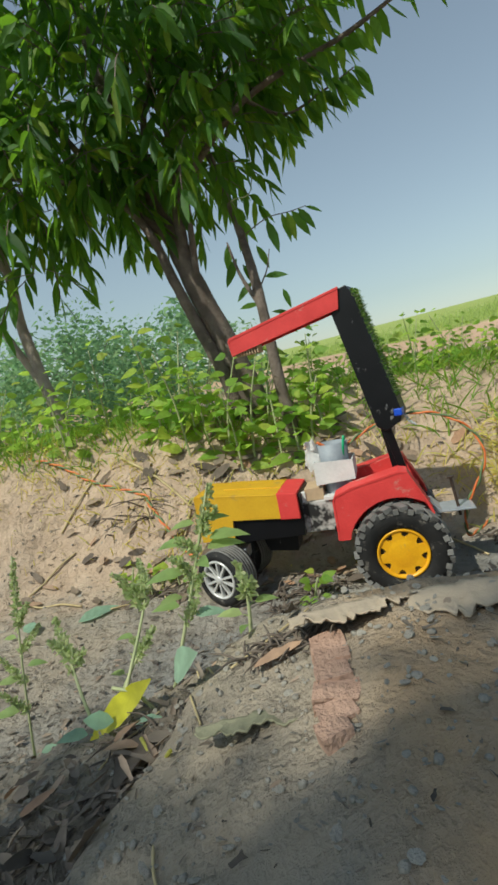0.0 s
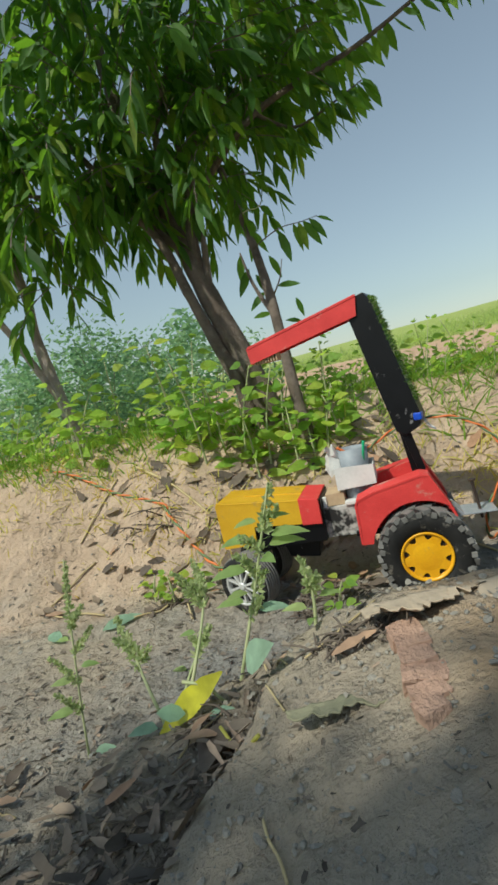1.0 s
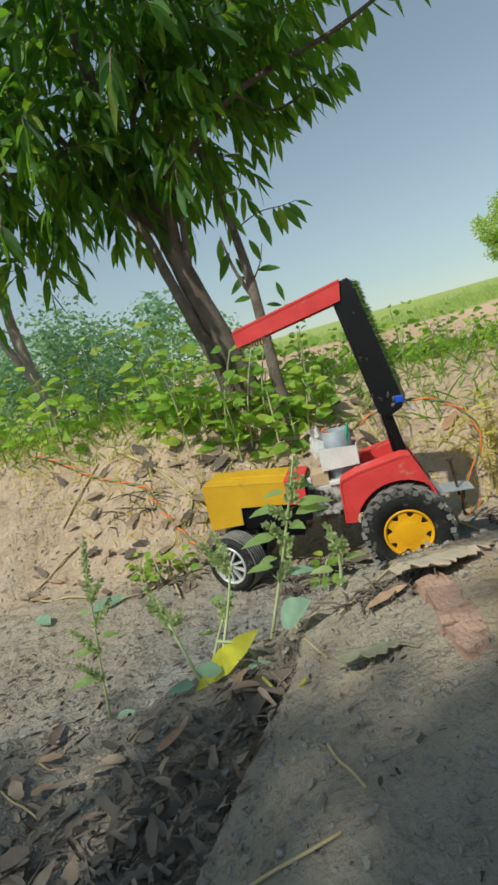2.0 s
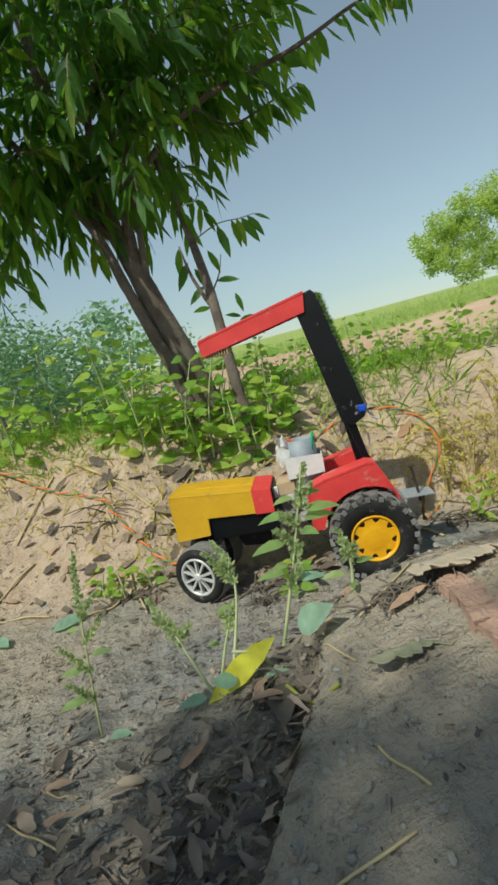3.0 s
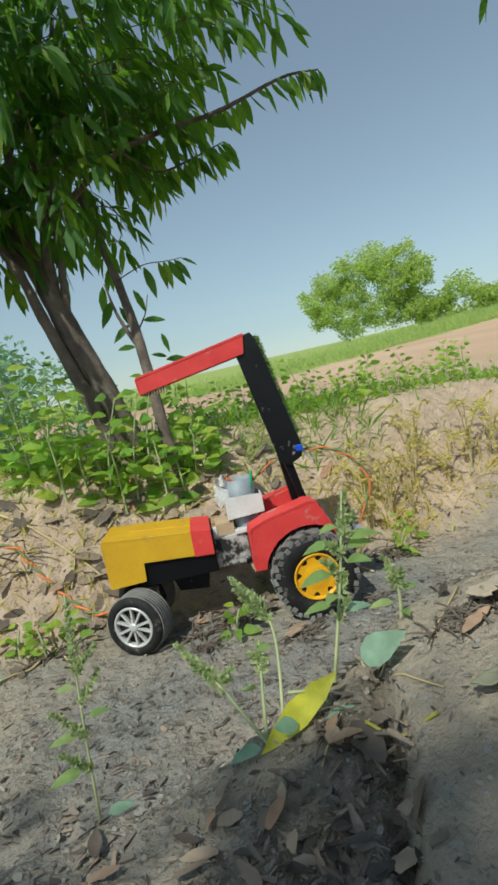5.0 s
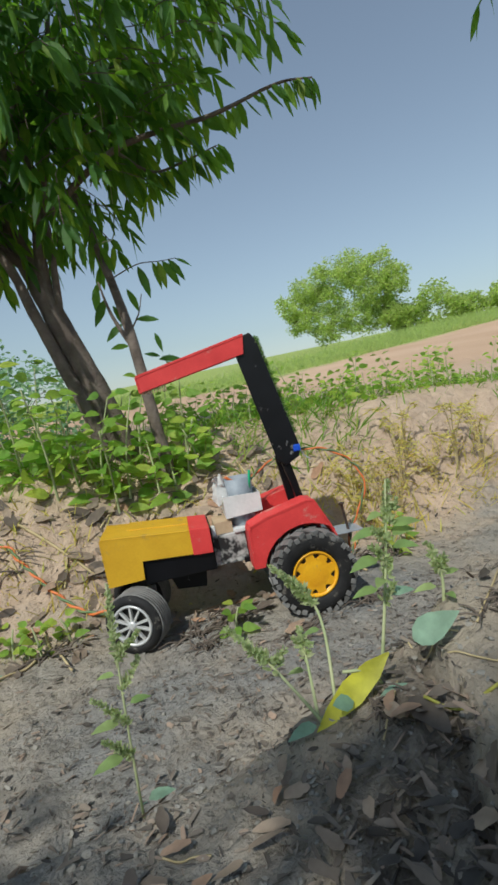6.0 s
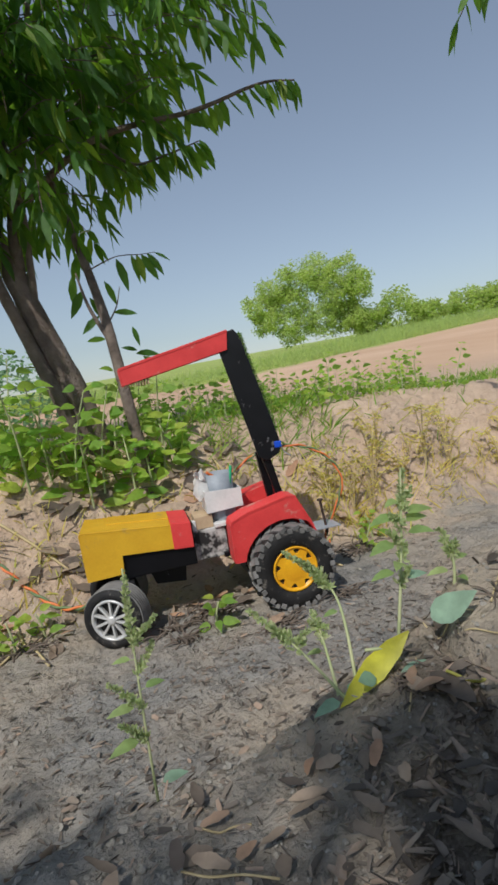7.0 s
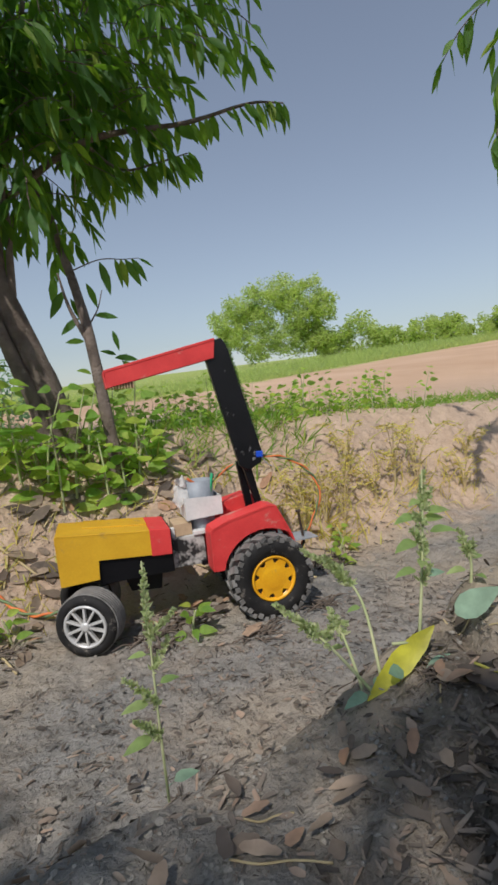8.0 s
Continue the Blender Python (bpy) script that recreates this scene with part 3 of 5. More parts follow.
def fender(parent, y0, y1, outer):
    """A folded card mudguard: a sloping top and a cheek with the wheel's arch cut out."""
    bm = bmesh.new()
    t = 0.0016
    top = [(0.0500, 0.050), (0.0497, 0.0835), (0.0476, 0.0880), (0.0330, 0.0935), (-0.0060, 0.1015), (-0.0130, 0.1000), (-0.0250, 0.0750), (-0.0290, 0.0640)]
    inner = []
    for i, (x, z) in enumerate(top):
        a = Vector(top[max(i - 1, 0)])
        b = Vector(top[min(i + 1, len(top) - 1)])
        d = (b - a).normalized()
        inner.append((x - d.y * t, z + d.x * t))
    prism(bm, top + inner[::-1], y0, y1)
    part("fender_top", bm, M["red"], parent, "sloping red card top")
    bm = bmesh.new()
    arch = [(0.0375 * 1.12 * math.cos(a), 0.0385 + 0.0375 * 1.12 * math.sin(a)) for a in np.linspace(radians(150), radians(24), 14)]
    cheek = [(0.0484, 0.0495), (0.0481, 0.0825), (0.0462, 0.0866), (0.0330, 0.0920), (-0.0060, 0.1000), (-0.0118, 0.0990), (-0.0235, 0.0745), (-0.0275, 0.0640)]
    cheek = cheek + [p for p in arch if -0.028 < p[0] < 0.040] + [(0.040, 0.0495)]
    a, b = (outer - 0.0016, outer) if outer > 0 else (outer, outer + 0.0016)
    prism(bm, cheek, a, b)
    part("fender_cheek", bm, M["red"], parent, "red card cheek with an arch over the wheel")
    bm = bmesh.new()
    inside = y0 if outer > 0 else y1 - 0.0016
    prism(bm, cheek, inside, inside + 0.0016)
    part("fender_cheek", bm, M["red"], parent, "red card inner cheek")


def wire(points, name, parent, twist=0.0010, radius=0.0008, label="", pair=True):
    """A twisted pair of thin wires along a line."""
    line = spline(points, 14)
    made = None
    for k, mat in enumerate((M["orange_wire"], M["dull_wire"]) if pair else (M["orange_wire"],)):
        pts = []
        s = 0.0
        for i, p in enumerate(line):
            if i:
                s += (line[i] - line[i - 1]).length
            d = (line[min(i + 1, len(line) - 1)] - line[max(i - 1, 0)]).normalized()
            a = d.cross(Vector((0, 0, 1)))
            a = a.normalized() if a.length > 0.01 else Vector((1, 0, 0))
            b = a.cross(d)
            ph = s / 0.0045 + k * math.pi
            pts.append(p + (a * math.cos(ph) + b * math.sin(ph)) * twist)
        bm = bmesh.new()
        tube(bm, pts, radius, 6)
        ob = link_bm(name if parent is None and made is None else ("orange_strand" if k == 0 else "green_strand"), bm, mat, parent or made, "", True)
        made = made or ob
    if parent is None:
        tagged(made, label, "wire")
    return made


def build_tractor():
    root = new("toy_tractor")
    root.matrix_world = Matrix.Translation((0.0815, 0.542, 0.0)) @ Matrix.Rotation(math.atan2(0.1911, -0.9816), 4, "Z")
    tagged(root, "homemade red, yellow and black toy tractor with raised loader arm", "toy tractor")
    # wheels
    wheel(root, "rear_wheel", (0, 0.047, 0.0385), 0, 0.0378, 0.029, 0.0203, "lug")
    wheel(root, "rear_wheel", (0, -0.047, 0.0385), math.pi, 0.0378, 0.029, 0.0203, "lug")
    wheel(root, "front_wheel", (0.157, 0.037, 0.0265), -0.40, 0.0268, 0.026, 0.0178, "rib")
    wheel(root, "front_wheel", (0.157, -0.030, 0.0265), math.pi - 0.40, 0.0268, 0.026, 0.0178, "rib")
    bm = bmesh.new()
    tube(bm, [(0, -0.05, 0.0385), (0, 0.05, 0.0385)], 0.0022, 10)
    part("rear_axle", bm, M["iron"], root)
    bm = bmesh.new()
    tube(bm, [(0.157, -0.035, 0.0265), (0.157, 0.04, 0.0265)], 0.0018, 10)
    part("front_axle", bm, M["iron"], root)
    bm = bmesh.new()
    box(bm, (0.140, 0.004, 0.034), (0.152, 0.024, 0.043), 0.0006)
    part("axle_bracket", bm, M["tin"], root, "small grey tin bracket by the front axle")
    # bonnet
    bm = bmesh.new()
    side = [(0.1000, 0.0700), (0.1450, 0.0735), (0.1460, 0.0570), (0.1760, 0.0560), (0.1775, 0.0985), (0.1000, 0.0905)]
    prism(bm, side, 0.0260, 0.0280)
    prism(bm, side, -0.0280, -0.0260)
    bonnet = part("bonnet", bm, M["yellow"], root, "yellow painted card bonnet")
    bm = bmesh.new()
    prism(bm, [(0.1000, 0.0905), (0.1775, 0.0985), (0.1775, 0.1003), (0.1000, 0.0923)], -0.0282, 0.0282, 0.0005)
    prism(bm, [(0.1000, 0.0922), (0.1560, 0.0980), (0.1560, 0.0990), (0.1000, 0.0934)], -0.0275, 0.004, 0.0003)
    part("bonnet_top", bm, M["yellow"], bonnet, "yellow card lid with a folded seam")
    bm = bmesh.new()
    prism(bm, [(0.1757, 0.0560), (0.1777, 0.0560), (0.1786, 0.0982), (0.1766, 0.0996)], -0.0280, 0.0280, 0.0004)
    part("bonnet_front", bm, M["yellow"], bonnet)
    bm = bmesh.new()
    prism(bm, [(0.0820, 0.0680), (0.1000, 0.0690), (0.1000, 0.0932), (0.0820, 0.0912)], -0.0286, 0.0286, 0.0007)
    part("bonnet_band", bm, M["red"], bonnet, "red painted rear band of the bonnet")
    bm = bmesh.new()
    box(bm, (0.0805, -0.025, 0.0700), (0.0821, 0.025, 0.0895), 0.0003)
    part("bonnet_back", bm, M["black"], bonnet, "black card back of the bonnet")
    bm = bmesh.new()
    box(bm, (0.0810, -0.0250, 0.0510), (0.1455, 0.0250, 0.0728), 0.0008)
    part("engine_block", bm, M["black"], root, "matt black card engine block")
    bm = bmesh.new()
    prism(bm, [(0.093, 0.033), (0.120, 0.036), (0.126, 0.053), (0.090, 0.053)], -0.014, 0.012, 0.0008)
    part("sump", bm, M["black"], root, "black card sump under the engine")
    # middle: gearbox, deck, frame
    bm = bmesh.new()
    box(bm, (0.0500, -0.018, 0.0510), (0.0812, 0.018, 0.0790), 0.0008)
    part("gearbox", bm, M["worn"], root, "grey gearbox smeared with black paint")
    bm = bmesh.new()
    box(bm, (0.0600, -0.013, 0.0790), (0.0770, 0.015, 0.0905), 0.0006)
    part("card_block", bm, M["card"], root, "small bare cardboard block")
    bm = bmesh.new()
    box(bm, (0.0475, -0.020, 0.0790), (0.0600, 0.020, 0.0822), 0.0004)
    part("deck", bm, M["paper"], root, "white card deck")
    bm = bmesh.new()
    box(bm, (0.0765, 0.011, 0.076), (0.0800, 0.0165, 0.088), 0.0003)
    part("deck_post", bm, M["paper"], root)
    bm = bmesh.new()
    box(bm, (-0.030, -0.022, 0.050), (0.055, 0.022, 0.0545), 0.0006)
    part("chassis", bm, M["black"], root, "dark chassis plate")
    bm = bmesh.new()
    box(bm, (-0.022, -0.020, 0.0545), (0.048, 0.020, 0.077), 0.0006)
    part("rear_body", bm, M["red"], root, "red painted card body between the mudguards")
    # mudguards
    fender(root, 0.0235, 0.0465, 0.0460)
    fender(root, -0.0465, -0.0235, -0.0460)
    # motor cup
    bm = bmesh.new()
    lathe(bm, [(0.00001, 0.0), (0.0118, 0.0), (0.0122, 0.002), (0.0122, 0.024), (0.0132, 0.026), (0.0140, 0.049), (0.0130, 0.049), (0.0122, 0.030), (0.00001, 0.030)], 32, Matrix.Translation((0.0470, 0.0, 0.0775)) @ Matrix.Rotation(radians(90), 4, "X"))
    cup = part("motor", bm, M["motor"], root, "grey metal motor can standing on the seat", True)
    bm = bmesh.new()
    band = []
    for k in range(4):
        a = math.pi / 4 + k * math.pi / 2
        band.append((0.0470 + 0.0245 * math.cos(a), 0.0245 * math.sin(a)))
    lo, hi = 0.0925, 0.1120
    m = [bm.verts.new((x, y, lo + 0.002 * math.sin(i))) for i, (x, y) in enumerate(band)] + [bm.verts.new((x, y, hi + 0.001 * math.cos(i * 2))) for i, (x, y) in enumerate(band)]
    for i in range(4):
        bm.faces.new((m[i], m[(i + 1) % 4], m[4 + (i + 1) % 4], m[4 + i]))
    bmesh.ops.recalc_face_normals(bm, faces=bm.faces)
    bmesh.ops.solidify(bm, geom=bm.faces[:], thickness=0.0009)
    part("paper_band", bm, M["paper"], cup, "crumpled white paper band round the motor")
    bm = bmesh.new()
    bmesh.ops.create_grid(bm, x_segments=10, y_segments=12, size=1.0)
    for v in bm.verts:
        u, h = v.co.x, v.co.y * 0.5 + 0.5
        q = Vector((u * 2.1, h * 2.6, 3.3))
        fold = Vector((noise.noise(q), noise.noise(q + Vector((9, 0, 0))), noise.noise(q + Vector((0, 9, 0)))))
        bend = u * 1.5
        v.co = Vector((0.0650 + 0.0085 * (1 - 0.45 * h) * math.sin(bend), 0.002 + 0.0075 * math.cos(bend), 0.1060 + 0.0270 * h * (1 - 0.25 * u * u))) + fold * 0.0050
    bmesh.ops.solidify(bm, geom=bm.faces[:], thickness=0.0004)
    part("plastic_wrap", bm, M["film"], cup, "crumpled cloudy plastic wrap")
    bm = bmesh.new()
    tube(bm, spline([(0.0450, 0.004, 0.108), (0.0500, 0.008, 0.122), (0.0585, 0.010, 0.130)], 6), 0.0013, 8)
    part("orange_lead", bm, M["orange_wire"], cup, "", True)
    bm = bmesh.new()
    tube(bm, spline([(0.0390, 0.006, 0.106), (0.0370, 0.009, 0.120), (0.0345, 0.008, 0.132)], 6), 0.0014, 8)
    part("green_lead", bm, M["green_wire"], cup, "", True)
    # loader: upright boom and forward arm
    bm = bmesh.new()
    prism(bm, [(0.0255, 0.2400), (0.0205, 0.2560), (0.0090, 0.2585), (0.0040, 0.2510), (-0.0205, 0.1440), (-0.0180, 0.1360), (-0.0050, 0.1290), (0.0030, 0.1340)], -0.019, 0.005, 0.0009)
    boom = part("boom", bm, M["black"], root, "black painted card loader boom")
    boom.matrix_basis = Matrix.Translation((0.006, -0.007, 0)) @ Matrix.Rotation(radians(-11), 4, "Z") @ Matrix.Translation((-0.006, 0.007, 0))
    r = random.Random(77)
    for t, side in ((0.16, 0.62), (0.57, 0.36), (0.90, 0.58), (0.94, 0.74), (1.0, 0.62)):
        z = 0.2440 + (0.1400 - 0.2440) * t
        x = (0.0240 + (0.0020 - 0.0240) * t) * (1 - side) + (0.0040 + (-0.0195 - 0.0040) * t) * side
        w, q = r.uniform(0.0005, 0.0011) + 0.0012 * t ** 4, r.uniform(0.0012, 0.0026) + 0.0020 * t ** 4
        bm = bmesh.new()
        prism(bm, [(x + w * r.uniform(0.3, 1.0) * math.cos(a) - 0.22 * q * math.sin(a), z + q * r.uniform(0.4, 1.0) * math.sin(a)) for a in [2 * math.pi * j / 8 for j in range(8)]], 0.0049, 0.00515)
        part("paint_scuff", bm, M["scuff"], boom, "pale scuff through the black paint")
    bm = bmesh.new()
    prism(bm, [(0.0038, 0.1375), (-0.0040, 0.0760), (-0.0100, 0.0760), (-0.0055, 0.1375)], -0.018, -0.013, 0.0005)
    part("boom_strut", bm, M["black"], root, "thin black strut")
    bm = bmesh.new()
    prism(bm, [(0.0030, 0.1375), (-0.0120, 0.0760), (-0.0175, 0.0760), (-0.0055, 0.1375)], -0.001, 0.004, 0.0005)
    part("boom_strut", bm, M["black"], root, "thin black strut")
    fuzz = Leaves()
    r = random.Random(3)
    pale = Leaves()
    for k in range(1500):
        t = r.random() ** 1.15 * 0.9 - 0.03
        x = 0.0040 + (-0.0205 - 0.0040) * t
        z = 0.2510 + (0.1440 - 0.2510) * t
        d = Vector((-0.9, r.uniform(-0.8, 0.8), r.uniform(-0.3, 0.9)))
        (pale if k % 4 == 0 else fuzz).add((x + r.uniform(0.0, 0.002), r.uniform(-0.0188, 0.0052), z), d, rand_dir(r), r.uniform(0.0020, 0.0055), 0.0006, BLADE, 0.1)
    fuzz.build("boom_fringe", M["leaf"], boom)
    pale.build("dry_fringe", M["spike"], boom)["label"] = "pale dry fibres among the moss"
    boom.children[0]["label"] = "green mossy fringe stuck along the boom"
    bm = bmesh.new()
    box(bm, (-0.0205, -0.006, 0.1410), (-0.0135, 0.0058, 0.1475), 0.0012)
    part("blue_cap", bm, M["blue"], boom, "small bright blue plastic cap")
    for y, k in ((-0.003, 0), (-0.010, 1)):
        bm = bmesh.new()
        tube(bm, spline([(-0.020, y, 0.141), (-0.024, y + 0.002, 0.134), (-0.029, y + 0.004 * k, 0.130)], 5), 0.0005, 5)
        part("loose_lead", bm, M["tin"], boom, "", True)
    bm = bmesh.new()
    top0, top1, bot0, bot1 = (0.0175, 0.2580), (0.1215, 0.2355), (0.0200, 0.2400), (0.1197, 0.2202)
    t = 0.0018
    for ya, yb in ((-0.0185, -0.0185 + t), (0.0045 - t, 0.0045)):
        prism(bm, [top0, top1, bot1, bot0], ya, yb)
    prism(bm, [(top0[0], top0[1] + 0.0006), (top1[0], top1[1] + 0.0006), (top1[0], top1[1] - t), (top0[0], top0[1] - t)], -0.0189, 0.0049, 0.0003)
    arm = part("loader_arm", bm, M["red"], root, "red painted card loader arm open underneath")
    bm = bmesh.new()
    prism(bm, [(0.1203, 0.2348), (0.1225, 0.2345), (0.1209, 0.2198), (0.1187, 0.2202)], -0.0185, 0.0045, 0.0003)
    part("arm_end", bm, M["red"], arm)
    bm = bmesh.new()
    for k in range(9):
        x = 0.0960 + 0.0026 * k
        box(bm, (x, -0.0168, 0.2190), (x + 0.0012, 0.0028, 0.2300))
    part("arm_ribs", bm, M["card"], arm, "bare corrugated card ribs under the arm")
    # hitch
    bm = bmesh.new()
    prism(bm, [(-0.0240, 0.0560), (-0.0240, 0.0640), (-0.0300, 0.0640), (-0.0360, 0.0575), (-0.0620, 0.0575), (-0.0630, 0.0560)], -0.006, 0.022, 0.0004)
    part("hitch_plate", bm, M["tin"], root, "bent grey tin hitch plate")
    bm = bmesh.new()
    tube(bm, [(-0.0505, 0.014, 0.050), (-0.0470, 0.014, 0.0830)], 0.0013, 8)
    tube(bm, [(-0.0470, 0.014, 0.0828), (-0.0469, 0.014, 0.0842)], 0.0030, 10)
    part("hitch_screw", bm, M["iron"], root, "rusty screw through the hitch")
    return root


build_tractor()


# ---------------------------------------------------------------- trees
def spray(leaves, twigs, start, way, length, r, leaf_len, leaf_wid, hang=0.75):
    """A drooping twig with leaves hanging from both sides."""
    n = max(5, int(length / 0.0085))
    d = Vector(way).normalized()
    p = Vector(start)
    pts = [p.copy()]
    for k in range(n):
        d = (d + Vector((r.uniform(-0.08, 0.08), r.uniform(-0.08, 0.08), -0.085))).normalized()
        p = p + d * (length / n)
        pts.append(p.copy())
        if k > 0:
            out = d.cross(rand_dir(r)).normalized()
            way_leaf = (d * 0.55 + out * 0.8 + Vector((0, 0, -hang))).normalized()
            leaves.add(p, way_leaf, rand_dir(r), leaf_len * r.uniform(0.7, 1.2), leaf_wid * r.uniform(0.75, 1.2), LANCE, r.uniform(0.1, 0.45), r.uniform(0.1, 0.5), r.uniform(-0.6, 0.6))
    leaves.add(p, d + Vector((0, 0, -0.3)), rand_dir(r), leaf_len, leaf_wid, LANCE, 0.2)
    twigs.append(pts)


def crown(root, blobs, r, leaf_len=0.035, leaf_wid=0.0105, mat="leaf", extra=()):
    leaves, twigs = Leaves(), []
    for c, rad, count in blobs:
        c = Vector(c)
        for _ in range(count):
            q = rand_dir(r)
            f = r.random() ** 0.45
            at = c + Vector((q.x * rad[0], q.y * rad[1], q.z * rad[2])) * f
            way = Vector((q.x, q.y, 0.15 + 0.5 * q.z)) + rand_dir(r) * 0.6
            spray(leaves, twigs, at, way, r.uniform(0.05, 0.11), r, leaf_len, leaf_wid)
    for line, step in extra:
        pts = spline(line, 10)
        along = (pts[-1] - pts[0]).normalized()
        for k, a in enumerate(pts[2:]):
            for _ in range(step if step else (k % 2 == 0)):
                leaves.add(a + rand_dir(r) * 0.002, along * r.uniform(0.1, 0.9) + Vector((0, 0, -1.0)) + rand_dir(r) * 0.45, rand_dir(r), leaf_len * r.uniform(0.75, 1.25), leaf_wid * 1.2 * r.uniform(0.8, 1.2), LANCE, 0.15, 0.3, r.uniform(-0.5, 0.5))
            if step > 1 and k % 5 == 0:
                spray(leaves, twigs, a, along + rand_dir(r) * 0.7, r.uniform(0.03, 0.05), r, leaf_len, leaf_wid, 1.1)
    tagged(leaves.build("crown", M[mat], root), "drooping narrow green leaves", kind="stuff")
    bm = bmesh.new()
    for pts in twigs:
        tube(bm, pts[::2], 0.0008, 3)
    tagged(part("twig", bm, M["bark"], root), kind="stuff")


def limbs(root, lines, mat, name="limb"):
    for pts, r0, r1 in lines:
        line = spline(pts, 7)
        n = len(line)
        bm = bmesh.new()
        tube(bm, line, [(r0 + (r1 - r0) * k / (n - 1)) * (1 + 0.08 * noise.noise(line[k] * 40)) for k in range(n)], 12, 0.05)
        part(name, bm, mat, root, "", True)


def build_near_tree():
    r = random.Random(21)
    root = new("tree")
    root.location = (0, 0, 0)
    tagged(root, "leaning tree with a rough brown trunk and drooping narrow leaves", "tree")
    limbs(root, [([(-0.026, 0.796, 0.090), (-0.037, 0.800, 0.159), (-0.051, 0.801, 0.221), (-0.087, 0.804, 0.336), (-0.112, 0.818, 0.425), (-0.150, 0.825, 0.551), (-0.168, 0.823, 0.726)], 0.021, 0.008)], M["bark"], "trunk")
    limbs(root, [
        ([(-0.057, 0.800, 0.110), (-0.071, 0.798, 0.207), (-0.090, 0.796, 0.270), (-0.114, 0.795, 0.348), (-0.141, 0.800, 0.431), (-0.235, 0.794, 0.586)], 0.0115, 0.004),
        ([(-0.085, 0.797, 0.334), (-0.080, 0.803, 0.393), (-0.077, 0.806, 0.471), (-0.091, 0.803, 0.588)], 0.0055, 0.003),
        ([(-0.095, 0.806, 0.364), (-0.088, 0.811, 0.462), (-0.053, 0.810, 0.579), (-0.023, 0.807, 0.725)], 0.009, 0.003),
        ([(-0.103, 0.816, 0.404), (-0.198, 0.799, 0.489), (-0.313, 0.794, 0.527)], 0.007, 0.002),
        ([(-0.088, 0.811, 0.462), (0.024, 0.792, 0.548), (0.160, 0.767, 0.581), (0.252, 0.745, 0.611), (0.304, 0.736, 0.616)], 0.005, 0.001),
        ([(-0.122, 0.814, 0.453), (-0.110, 0.790, 0.547), (-0.061, 0.765, 0.642)], 0.006, 0.002),
        ([(0.024, 0.792, 0.548), (0.072, 0.797, 0.522), (0.121, 0.783, 0.531), (0.161, 0.770, 0.543)], 0.0025, 0.0008),
    ], M["bark"])
    crown(root, [
        ((-0.130, 0.812, 0.604), (0.18, 0.13, 0.12), 135),
        ((-0.275, 0.809, 0.518), (0.15, 0.11, 0.065), 84),
        ((0.029, 0.796, 0.602), (0.07, 0.07, 0.045), 34),
        ((-0.063, 0.806, 0.530), (0.07, 0.09, 0.06), 30),
        ((0.035, 0.799, 0.671), (0.11, 0.11, 0.07), 60),
        ((-0.051, 0.813, 0.775), (0.31, 0.15, 0.11), 190),
        ((-0.409, 0.825, 0.628), (0.16, 0.12, 0.16), 90),
        ((-0.295, 0.801, 0.406), (0.02, 0.02, 0.015), 4),
    ], r, extra=[([(0.082, 0.779, 0.561), (0.160, 0.767, 0.581), (0.252, 0.745, 0.611), (0.304, 0.736, 0.616)], 1), ([(0.024, 0.792, 0.548), (0.072, 0.797, 0.522), (0.121, 0.783, 0.531), (0.161, 0.770, 0.543)], 1)])
    for a, b in (((0.016, 0.766, 0.623), (-0.017, 0.769, 0.423)), ((-0.085, 0.755, 0.621), (-0.105, 0.758, 0.465))):
        bm = bmesh.new()
        tube(bm, spline([a, (Vector(a) + Vector(b)) / 2 + Vector((0.016, 0.082, -0.050)), b], 6), 0.0008, 5)
        part("vine", bm, M["stem"], root, "pale green hanging vine", True)


